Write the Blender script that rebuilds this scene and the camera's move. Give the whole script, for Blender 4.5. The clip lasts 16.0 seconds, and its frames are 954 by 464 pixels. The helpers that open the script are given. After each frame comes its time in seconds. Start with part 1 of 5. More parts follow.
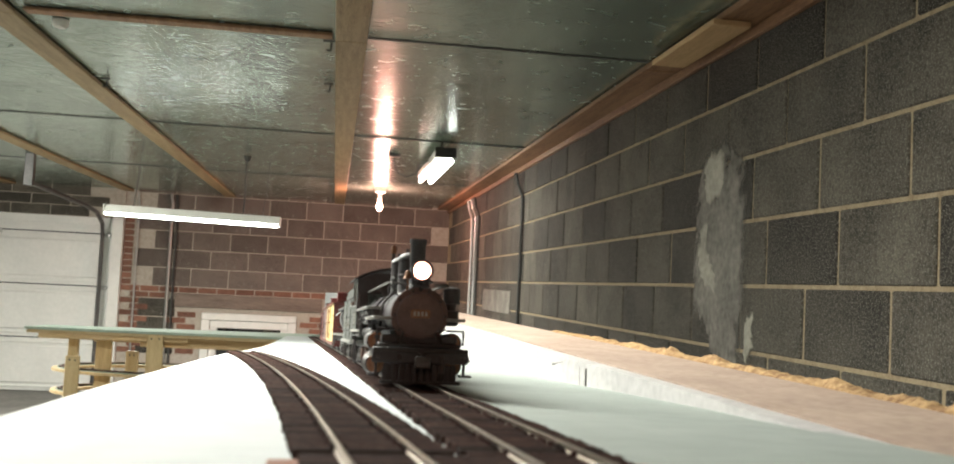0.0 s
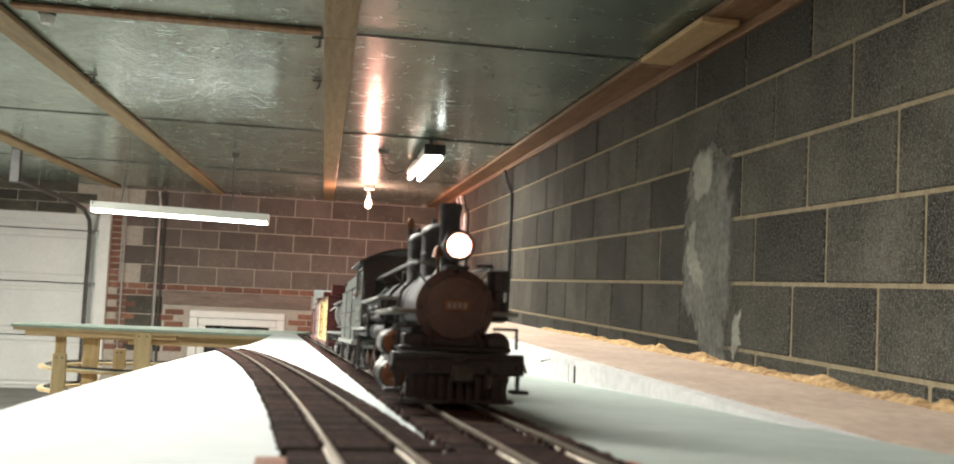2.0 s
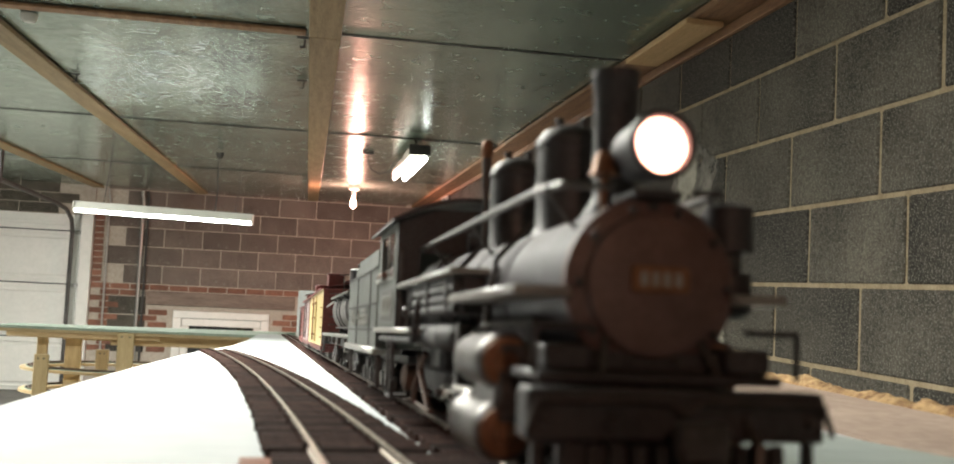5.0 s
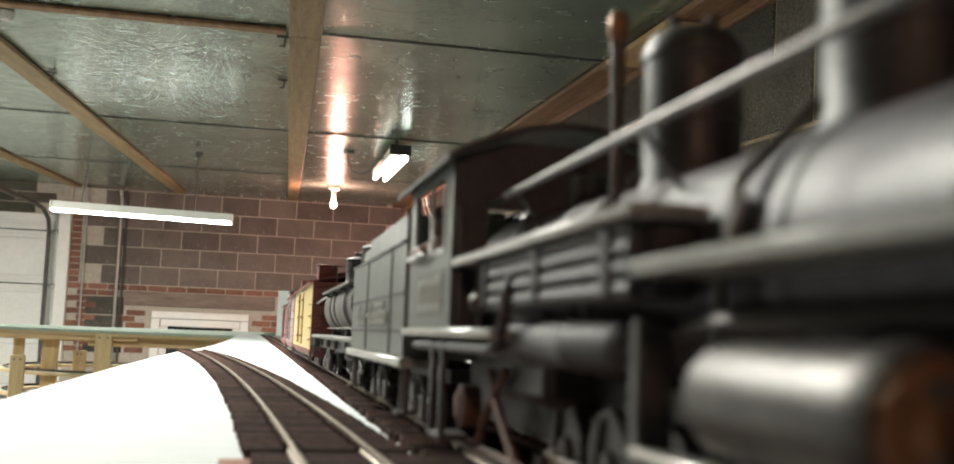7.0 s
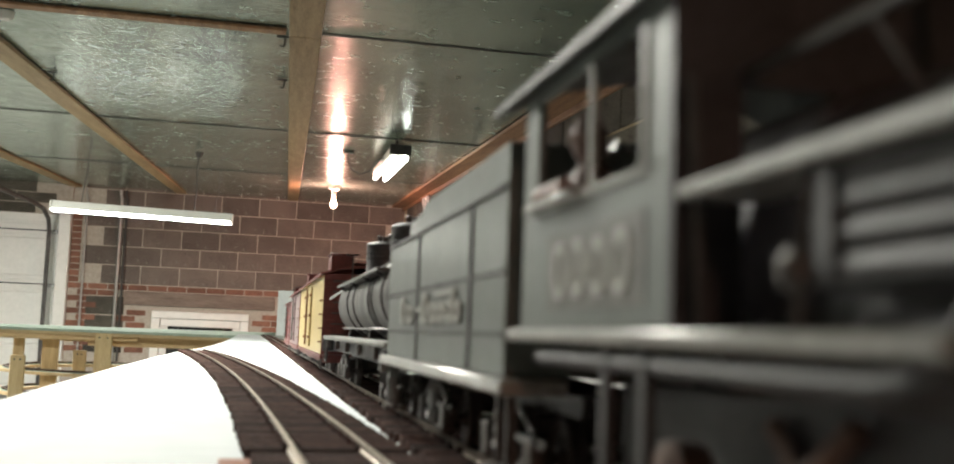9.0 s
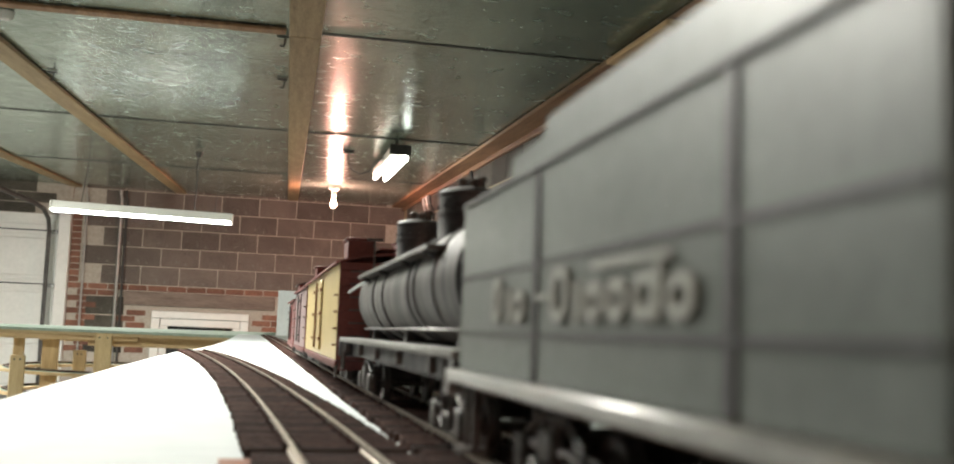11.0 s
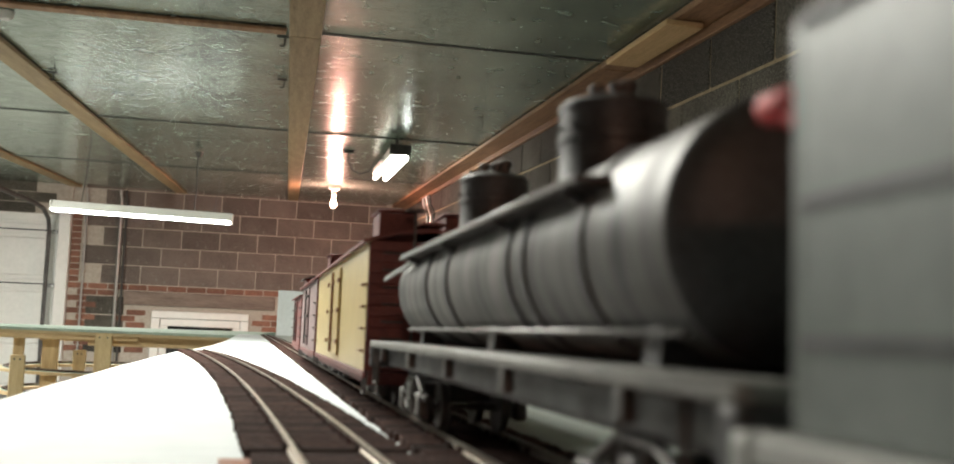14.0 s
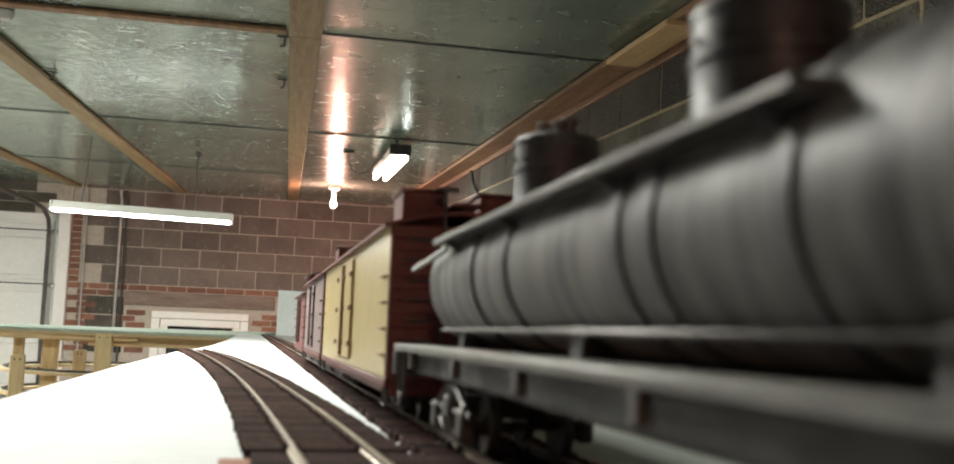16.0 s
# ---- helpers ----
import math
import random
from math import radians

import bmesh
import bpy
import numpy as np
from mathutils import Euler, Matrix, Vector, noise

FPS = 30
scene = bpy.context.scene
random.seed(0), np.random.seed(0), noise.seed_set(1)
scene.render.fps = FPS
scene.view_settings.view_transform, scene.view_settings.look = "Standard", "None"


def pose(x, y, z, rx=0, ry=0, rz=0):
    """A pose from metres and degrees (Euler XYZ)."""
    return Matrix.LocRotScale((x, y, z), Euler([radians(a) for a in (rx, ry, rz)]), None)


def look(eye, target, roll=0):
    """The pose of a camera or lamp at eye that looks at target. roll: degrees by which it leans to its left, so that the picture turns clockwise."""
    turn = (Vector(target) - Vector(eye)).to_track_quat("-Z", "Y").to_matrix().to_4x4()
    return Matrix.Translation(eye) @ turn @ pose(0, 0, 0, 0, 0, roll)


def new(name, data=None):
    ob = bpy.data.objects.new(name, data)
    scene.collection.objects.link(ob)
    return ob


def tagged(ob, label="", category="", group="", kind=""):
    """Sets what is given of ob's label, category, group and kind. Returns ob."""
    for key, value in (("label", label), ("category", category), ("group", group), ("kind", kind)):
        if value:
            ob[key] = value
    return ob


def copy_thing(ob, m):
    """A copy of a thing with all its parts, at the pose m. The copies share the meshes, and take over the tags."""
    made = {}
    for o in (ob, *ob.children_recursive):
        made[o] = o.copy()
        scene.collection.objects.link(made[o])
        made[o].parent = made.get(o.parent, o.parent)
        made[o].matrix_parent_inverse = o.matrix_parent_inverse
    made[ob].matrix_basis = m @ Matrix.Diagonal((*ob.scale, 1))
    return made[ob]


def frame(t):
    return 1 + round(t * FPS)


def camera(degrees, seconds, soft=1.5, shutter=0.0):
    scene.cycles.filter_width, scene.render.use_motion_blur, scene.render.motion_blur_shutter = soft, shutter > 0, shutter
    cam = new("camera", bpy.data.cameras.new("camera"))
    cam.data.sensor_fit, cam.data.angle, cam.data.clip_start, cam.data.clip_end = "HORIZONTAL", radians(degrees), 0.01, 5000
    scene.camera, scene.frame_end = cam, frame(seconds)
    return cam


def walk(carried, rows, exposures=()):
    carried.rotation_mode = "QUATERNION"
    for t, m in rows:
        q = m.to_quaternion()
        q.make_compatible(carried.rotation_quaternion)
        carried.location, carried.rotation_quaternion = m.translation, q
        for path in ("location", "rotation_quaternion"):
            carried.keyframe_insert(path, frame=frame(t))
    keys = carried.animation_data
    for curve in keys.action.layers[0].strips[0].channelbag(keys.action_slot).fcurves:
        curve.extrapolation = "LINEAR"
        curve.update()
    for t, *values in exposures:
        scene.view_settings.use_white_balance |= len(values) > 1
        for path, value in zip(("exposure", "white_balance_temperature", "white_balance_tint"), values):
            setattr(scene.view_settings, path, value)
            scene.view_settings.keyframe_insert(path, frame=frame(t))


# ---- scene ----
# Camera: a phone lying on the model railway board, panned slightly by hand
EYE = Vector((0, 0, 1.35))
cam = camera(53.5, 16.0, soft=1.8)
cam.data.dof.use_dof = True
cam.data.dof.focus_distance = 1.3
cam.data.dof.aperture_fstop = 19.0


def aim(pan, tilt, roll=2.81):
    a, b = radians(pan), radians(tilt)
    way = Vector((math.sin(a) * math.cos(b), math.cos(a) * math.cos(b), math.sin(b)))
    return look(EYE, EYE + way * 5, roll)


walk(cam, [(0.0, aim(8.419, 3.299)), (0.5, aim(8.419, 3.299)), (1.0, aim(8.517, 3.192)), (1.5, aim(8.872, 3.154)), (2.0, aim(9.094, 3.165)), (2.8, aim(9.134, 3.167)), (3.5, aim(9.168, 3.169)), (4.2, aim(9.464, 3.202)), (4.8, aim(9.802, 3.222)), (5.6, aim(10.727, 3.277)), (6.3, aim(11.169, 3.304)), (7.0, aim(11.169, 3.303)), (9.0, aim(11.169, 3.299)), (12.0, aim(11.170, 3.293)), (16.0, aim(11.170, 3.285))])

# Light: fluorescent tubes, one bare warm bulb, one more tube fixture out of view above the bench, an added unseen fill
# by the garage door
scene.view_settings.exposure = 1.5
world = bpy.data.worlds.new("world")
scene.world = world
world.use_nodes = True
world.node_tree.nodes["Background"].inputs[0].default_value = (0.8, 0.9, 1.0, 1)
world.node_tree.nodes["Background"].inputs[1].default_value = 0.02


def area_lamp(name, loc, target, sx, sy, power, color):
    d = bpy.data.lights.new(name, "AREA")
    d.shape, d.size, d.size_y, d.energy, d.color = "RECTANGLE", sx, sy, power, color
    o = new(name, d)
    o.matrix_world = look(loc, target)
    return o


area_lamp("shop_tube_light", (-1.02, 7.0, 1.715), (-1.02, 7.0, 0), 1.16, 0.05, 50, (1.0, 0.99, 0.88))
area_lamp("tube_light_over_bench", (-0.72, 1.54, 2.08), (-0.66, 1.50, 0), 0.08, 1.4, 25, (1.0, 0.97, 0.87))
# Assumed fill out of view, brightens the garage door and the ceiling's left
area_lamp("fill_light_by_door", (-3.4, 5.2, 2.08), (-3.3, 5.6, 0), 0.08, 1.2, 98, (1.0, 0.99, 0.9))
area_lamp("tube_light_by_wall", (0.63, 6.35, 2.07), (0.63, 6.35, 0), 0.06, 1.16, 3, (1.0, 0.97, 0.88))
bd = bpy.data.lights.new("bulb_light", "POINT")
bd.energy, bd.color, bd.shadow_soft_size = 19, (1.0, 0.46, 0.36), 0.035
new("bulb_light", bd).location = (0.38, 8.9, 2.045)
be = bpy.data.lights.new("rear_bulb_light", "POINT")
be.energy, be.color, be.shadow_soft_size = 4.2, (1.0, 0.50, 0.33), 0.035
new("rear_bulb_light", be).location = (-0.25, -1.7, 2.045)


# Materials
def nodes_of(name, rough=0.6, metal=0.0):
    m = bpy.data.materials.new(name)
    m.use_nodes = True
    nt = m.node_tree
    b = nt.nodes["Principled BSDF"]
    b.inputs["Roughness"].default_value, b.inputs["Metallic"].default_value = rough, metal
    return m, nt, b


def surface(name, dark, light, scale=20, rough=0.6, metal=0.0, bump=0.2, fine=6.0, vary=0.0, stretch=(1, 1, 1), island=False, dist=0.002, rough2=None, spec=0.5, coat=0.0):
    """Two scales of noise between two colours, with relief, and a shift from piece to piece."""
    m, nt, b = nodes_of(name, rough, metal)
    b.inputs["Specular IOR Level"].default_value = spec
    b.inputs["Coat Weight"].default_value, b.inputs["Coat Roughness"].default_value = coat, 0.28
    N, L = nt.nodes.new, nt.links.new
    tc, mp = N("ShaderNodeTexCoord"), N("ShaderNodeMapping")
    mp.inputs["Scale"].default_value = stretch
    L(tc.outputs["Object"], mp.inputs[0])
    info = N("ShaderNodeObjectInfo")
    add = N("ShaderNodeVectorMath")
    add.operation = "ADD"
    mul = N("ShaderNodeMath")
    mul.operation, mul.inputs[1].default_value = "MULTIPLY", 37.0
    L(info.outputs["Random"], mul.inputs[0])
    L(mp.outputs[0], add.inputs[0])
    L(mul.outputs[0], add.inputs[1])
    n1, n2 = N("ShaderNodeTexNoise"), N("ShaderNodeTexNoise")
    n1.inputs["Scale"].default_value, n1.inputs["Detail"].default_value = scale, 5
    n2.inputs["Scale"].default_value, n2.inputs["Detail"].default_value = scale * fine, 4
    L(add.outputs[0], n1.inputs[0])
    L(add.outputs[0], n2.inputs[0])
    mix = N("ShaderNodeMath")
    mix.operation = "MULTIPLY_ADD"
    mix.inputs[1].default_value = 0.5
    half = N("ShaderNodeMath")
    half.operation, half.inputs[1].default_value = "MULTIPLY", 0.5
    L(n2.outputs[0], half.inputs[0])
    L(n1.outputs[0], mix.inputs[0])
    L(half.outputs[0], mix.inputs[2])
    ramp = N("ShaderNodeValToRGB")
    ramp.color_ramp.elements[0].position, ramp.color_ramp.elements[1].position = 0.34, 0.66
    ramp.color_ramp.elements[0].color, ramp.color_ramp.elements[1].color = (*dark, 1), (*light, 1)
    L(mix.outputs[0], ramp.inputs[0])
    out = ramp.outputs[0]
    if vary:
        hsv = N("ShaderNodeHueSaturation")
        rng = N("ShaderNodeMapRange")
        rng.inputs[3].default_value, rng.inputs[4].default_value = 1 - vary, 1 + vary
        if island:
            L(N("ShaderNodeNewGeometry").outputs["Random Per Island"], rng.inputs[0])
        else:
            L(info.outputs["Random"], rng.inputs[0])
        L(rng.outputs[0], hsv.inputs["Value"])
        L(out, hsv.inputs["Color"])
        out = hsv.outputs[0]
    L(out, b.inputs["Base Color"])
    if rough2 is not None:
        rr = N("ShaderNodeMapRange")
        rr.inputs[1].default_value, rr.inputs[2].default_value = 0.35, 0.65
        rr.inputs[3].default_value, rr.inputs[4].default_value = rough, rough2
        L(n1.outputs[0], rr.inputs[0])
        L(rr.outputs[0], b.inputs["Roughness"])
    if bump:
        bp = N("ShaderNodeBump")
        bp.inputs["Strength"].default_value, bp.inputs["Distance"].default_value = bump, dist
        L(mix.outputs[0], bp.inputs["Height"])
        L(bp.outputs[0], b.inputs["Normal"])
    return m


def glow(name, color, strength):
    m, nt, b = nodes_of(name, 0.4)
    b.inputs["Base Color"].default_value = (*color, 1)
    b.inputs["Emission Color"].default_value = (*color, 1)
    b.inputs["Emission Strength"].default_value = strength
    return m


def block_surface(name, dark, light, vary):
    """Open-grained concrete block: pitted, speckled with pale aggregate, streaked."""
    m = surface(name, dark, light, scale=4, rough=0.9, bump=1.0, fine=22, vary=vary, dist=0.006)
    nt = m.node_tree
    N, L = nt.nodes.new, nt.links.new
    b = nt.nodes["Principled BSDF"]
    src = b.inputs["Base Color"].links[0].from_socket
    tc = N("ShaderNodeTexCoord")
    v = N("ShaderNodeTexNoise")
    v.inputs["Scale"].default_value, v.inputs["Detail"].default_value = 210, 4
    L(tc.outputs["Object"], v.inputs[0])
    rp = N("ShaderNodeValToRGB")
    rp.color_ramp.elements[0].position, rp.color_ramp.elements[1].position = 0.52, 0.66
    L(v.outputs[0], rp.inputs[0])
    mx = N("ShaderNodeMix")
    mx.data_type = "RGBA"
    sc = N("ShaderNodeMath")
    sc.operation, sc.inputs[1].default_value = "MULTIPLY", 0.50
    L(rp.outputs[0], sc.inputs[0])
    L(sc.outputs[0], mx.inputs[0])
    L(src, mx.inputs[6])
    mx.inputs[7].default_value = (0.33, 0.32, 0.28, 1)
    vo = N("ShaderNodeTexVoronoi")
    vo.inputs["Scale"].default_value = 8.5
    L(tc.outputs["Object"], vo.inputs[0])
    fl = N("ShaderNodeMapRange")
    fl.inputs[1].default_value, fl.inputs[2].default_value, fl.inputs[3].default_value, fl.inputs[4].default_value = 0.05, 0.14, 0.8, 0.0
    L(vo.outputs["Distance"], fl.inputs[0])
    m2 = N("ShaderNodeMix")
    m2.data_type = "RGBA"
    L(fl.outputs[0], m2.inputs[0])
    L(mx.outputs[2], m2.inputs[6])
    m2.inputs[7].default_value = (0.24, 0.23, 0.20, 1)
    L(m2.outputs[2], b.inputs["Base Color"])
    return m


BLOCK = block_surface("dark_block", (0.013, 0.0117, 0.009), (0.088, 0.079, 0.062), 0.6)
# Reddish brown put into the grey for the bulb's light on the end wall
BLOCK_B = block_surface("bulb_warmed_block", (0.085, 0.067, 0.058), (0.175, 0.138, 0.120), 0.3)
BRICK = surface("red_brick", (0.13, 0.062, 0.043), (0.27, 0.125, 0.082), scale=14, rough=0.85, bump=0.5, vary=0.3)
MORTAR = surface("mortar", (0.23, 0.175, 0.105), (0.42, 0.345, 0.23), scale=30, rough=0.9, bump=0.5)
MORTAR_B = surface("pale_mortar", (0.34, 0.30, 0.25), (0.50, 0.46, 0.40), scale=30, rough=0.9, bump=0.5)
PLASTER = surface("cement_patch", (0.26, 0.25, 0.21), (0.46, 0.44, 0.37), scale=7, rough=0.9, bump=0.6, dist=0.004)


def thin_edge(m):
    """Lets a smear of cement thin out unevenly towards its outline (the layer named edge: 0 at the rim, 1 inside)."""
    nt = m.node_tree
    N, L = nt.nodes.new, nt.links.new
    b = nt.nodes["Principled BSDF"]
    at, tc, n1 = N("ShaderNodeAttribute"), N("ShaderNodeTexCoord"), N("ShaderNodeTexNoise")
    at.attribute_name = "edge"
    n1.inputs["Scale"].default_value, n1.inputs["Detail"].default_value = 16, 8
    L(tc.outputs["Object"], n1.inputs[0])
    add = N("ShaderNodeMath")
    add.operation, add.inputs[1].default_value = "MULTIPLY_ADD", 1.7
    L(n1.outputs[0], add.inputs[0])
    L(at.outputs["Fac"], add.inputs[2])
    rng = N("ShaderNodeMapRange")
    rng.inputs[1].default_value, rng.inputs[2].default_value = 0.75, 1.55
    L(add.outputs[0], rng.inputs[0])
    L(rng.outputs[0], b.inputs["Alpha"])
    return m


PANEL = surface("let_in_panel", (0.11, 0.104, 0.09), (0.27, 0.255, 0.225), scale=7, rough=0.9, bump=0.6, dist=0.003)
LINTEL = surface("weathered_lintel", (0.13, 0.098, 0.080), (0.26, 0.205, 0.17), scale=5, rough=0.85, bump=0.4, stretch=(0.5, 3, 3))
PLASTER_D = surface("thin_render", (0.11, 0.104, 0.09), (0.27, 0.255, 0.225), scale=7, rough=0.9, bump=0.6, dist=0.003)
thin_edge(PLASTER)
thin_edge(PLASTER_D)
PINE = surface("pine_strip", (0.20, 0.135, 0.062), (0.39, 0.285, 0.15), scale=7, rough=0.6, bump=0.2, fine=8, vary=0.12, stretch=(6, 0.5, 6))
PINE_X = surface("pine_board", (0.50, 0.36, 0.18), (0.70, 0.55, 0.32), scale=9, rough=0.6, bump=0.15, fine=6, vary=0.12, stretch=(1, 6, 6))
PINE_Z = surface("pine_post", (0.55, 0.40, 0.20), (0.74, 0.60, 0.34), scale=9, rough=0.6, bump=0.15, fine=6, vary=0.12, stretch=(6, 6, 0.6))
LUMBER = surface("brown_timber", (0.15, 0.075, 0.036), (0.33, 0.185, 0.095), scale=6, rough=0.65, bump=0.25, fine=8, vary=0.15, stretch=(6, 0.5, 6))
WHITE = surface("white_paint", (0.74, 0.75, 0.72), (0.84, 0.84, 0.81), scale=4, rough=0.45, bump=0.05)
BOARD = surface("white_foam_board", (0.56, 0.61, 0.62), (0.66, 0.71, 0.72), scale=9, rough=0.75, bump=0.15, dist=0.0006)
FOAM_SIDE = surface("plastered_foam", (0.42, 0.42, 0.42), (0.62, 0.61, 0.60), scale=24, rough=0.85, bump=0.6, dist=0.002)
PLASTER_S = surface("scored_plaster", (0.13, 0.125, 0.12), (0.26, 0.25, 0.24), scale=60, rough=0.9, bump=0.4)
TAN = surface("tan_board", (0.34, 0.250, 0.195), (0.48, 0.375, 0.305), scale=20, rough=0.8, bump=0.4, fine=8, dist=0.001)
OCHRE = surface("ochre_foam", (0.17, 0.08, 0.03), (0.56, 0.38, 0.18), scale=60, rough=0.85, bump=0.8, fine=4, dist=0.003)
CONCRETE = surface("floor_concrete", (0.20, 0.20, 0.19), (0.33, 0.32, 0.30), scale=3, rough=0.8, bump=0.2)
TIE = surface("brown_tie", (0.026, 0.0125, 0.010), (0.074, 0.038, 0.030), scale=300, rough=0.85, bump=0.3, fine=5, vary=0.5, spec=0.15, dist=0.0004)
RAIL = surface("nickel_rail", (0.22, 0.185, 0.15), (0.42, 0.37, 0.31), scale=60, rough=0.38, metal=1.0, bump=0.05)
COPPER_BED = surface("red_brown_bed", (0.20, 0.06, 0.03), (0.36, 0.13, 0.07), scale=120, rough=0.35, bump=0.3, dist=0.0005)
BLACK = surface("black_model_paint", (0.018, 0.017, 0.018), (0.052, 0.049, 0.052), scale=120, rough=0.43, bump=0.08, dist=0.0004, rough2=0.60)
GREENBOARD = surface("pale_green_foam", (0.30, 0.345, 0.325), (0.37, 0.42, 0.395), scale=9, rough=0.75, bump=0.15, dist=0.0006)
PALE = surface("pale_plank", (0.48, 0.31, 0.15), (0.68, 0.47, 0.25), scale=7, rough=0.6, bump=0.2, fine=8, stretch=(6, 0.5, 6))
TANKBLACK = surface("weathered_black", (0.016, 0.015, 0.015), (0.21, 0.20, 0.19), scale=26, rough=0.46, bump=0.08, fine=3, dist=0.0004, stretch=(0.6, 3.0, 0.4), rough2=0.64, spec=0.36)
FIGURE = surface("figurine_paint", (0.10, 0.06, 0.05), (0.22, 0.13, 0.10), scale=200, rough=0.6, bump=0)
BOILER = surface("satin_boiler", (0.040, 0.036, 0.042), (0.098, 0.089, 0.100), scale=60, rough=0.42, bump=0.06, dist=0.0004, rough2=0.58, spec=0.32)
DULL = surface("dull_black", (0.030, 0.029, 0.030), (0.070, 0.067, 0.068), scale=120, rough=0.62, bump=0.1, dist=0.0004)
DARKMETAL = surface("worn_dark_metal", (0.04, 0.036, 0.034), (0.11, 0.10, 0.095), scale=160, rough=0.4, metal=0.4, bump=0.1, dist=0.0004)
GREYGREEN = surface("grey_green_paint", (0.075, 0.088, 0.079), (0.120, 0.136, 0.124), scale=60, rough=0.42, rough2=0.52, coat=0.15, bump=0.05, dist=0.0003)
RODSTEEL = surface("rod_steel", (0.40, 0.38, 0.35), (0.58, 0.56, 0.53), scale=90, rough=0.35, metal=0.8, bump=0.05, dist=0.0003)
EDGE = surface("pale_grey_edge", (0.17, 0.17, 0.16), (0.30, 0.295, 0.27), scale=90, rough=0.34, coat=0.5, bump=0.05, dist=0.0003)
# Graphite reddened: headlamp flare and warm light are mixed into the base colour
SMOKEBOX = surface("flare_tinted_graphite", (0.085, 0.050, 0.044), (0.15, 0.090, 0.078), scale=120, rough=0.5, bump=0.1, dist=0.0004)
# Darker copy of EDGE: shade over the tank's boards put into the colour
EDGE_T = surface("shade_darkened_grey", (0.08, 0.078, 0.072), (0.17, 0.165, 0.15), scale=60, rough=0.5, bump=0.05, dist=0.0003, stretch=(1, 0.3, 1))
RUST = surface("rusty_rod", (0.06, 0.032, 0.022), (0.16, 0.090, 0.065), scale=160, rough=0.7, bump=0.2, dist=0.0004)
OXIDE = surface("oxide_red", (0.085, 0.016, 0.014), (0.15, 0.032, 0.026), scale=80, rough=0.55, bump=0.08, dist=0.0004)
YELLOW = surface("reefer_yellow", (0.42, 0.32, 0.13), (0.56, 0.44, 0.20), scale=70, rough=0.36, bump=0.06, dist=0.0003, vary=0.05, stretch=(1, 6, 1))
MAUVE = surface("weathered_boxcar_red", (0.15, 0.10, 0.10), (0.24, 0.17, 0.17), scale=70, rough=0.6, bump=0.08, dist=0.0004)
LETTER = surface("lettering_white", (0.24, 0.245, 0.22), (0.36, 0.36, 0.33), scale=200, rough=0.5, bump=0)
BRASS = surface("brass_fitting", (0.16, 0.075, 0.04), (0.30, 0.15, 0.08), scale=90, rough=0.45, metal=0.5, bump=0.05)
GALV = surface("galvanised_pipe", (0.42, 0.42, 0.41), (0.60, 0.60, 0.58), scale=20, rough=0.4, metal=0.7, bump=0.05)
DARKPIPE = surface("dark_conduit", (0.03, 0.03, 0.03), (0.07, 0.07, 0.065), scale=20, rough=0.5, bump=0.1)
STEEL = surface("dark_track_steel", (0.05, 0.05, 0.05), (0.13, 0.125, 0.12), scale=12, rough=0.5, metal=0.3, bump=0.1)
ENAMEL = surface("white_enamel", (0.70, 0.70, 0.66), (0.80, 0.80, 0.76), scale=10, rough=0.3, bump=0.02)
TUBE = glow("lit_tube", (0.96, 1.0, 0.95), 9.0)
TUBE_DIM = glow("dim_tube", (1.0, 0.95, 0.84), 1.3)
BULB = glow("hot_bulb", (1.0, 0.62, 0.45), 10.0)
HEADLAMP = glow("headlamp_glow", (1.0, 0.42, 0.30), 5.0)
DARKGLASS = surface("dark_glass", (0.010, 0.011, 0.012), (0.018, 0.018, 0.019), scale=5, rough=0.05, bump=0)
REDPAINT = surface("red_lens", (0.35, 0.015, 0.02), (0.50, 0.03, 0.03), scale=50, rough=0.6, bump=0)
GREENFOAM = surface("green_roadbed", (0.30, 0.42, 0.34), (0.46, 0.56, 0.48), scale=30, rough=0.8, bump=0.2)


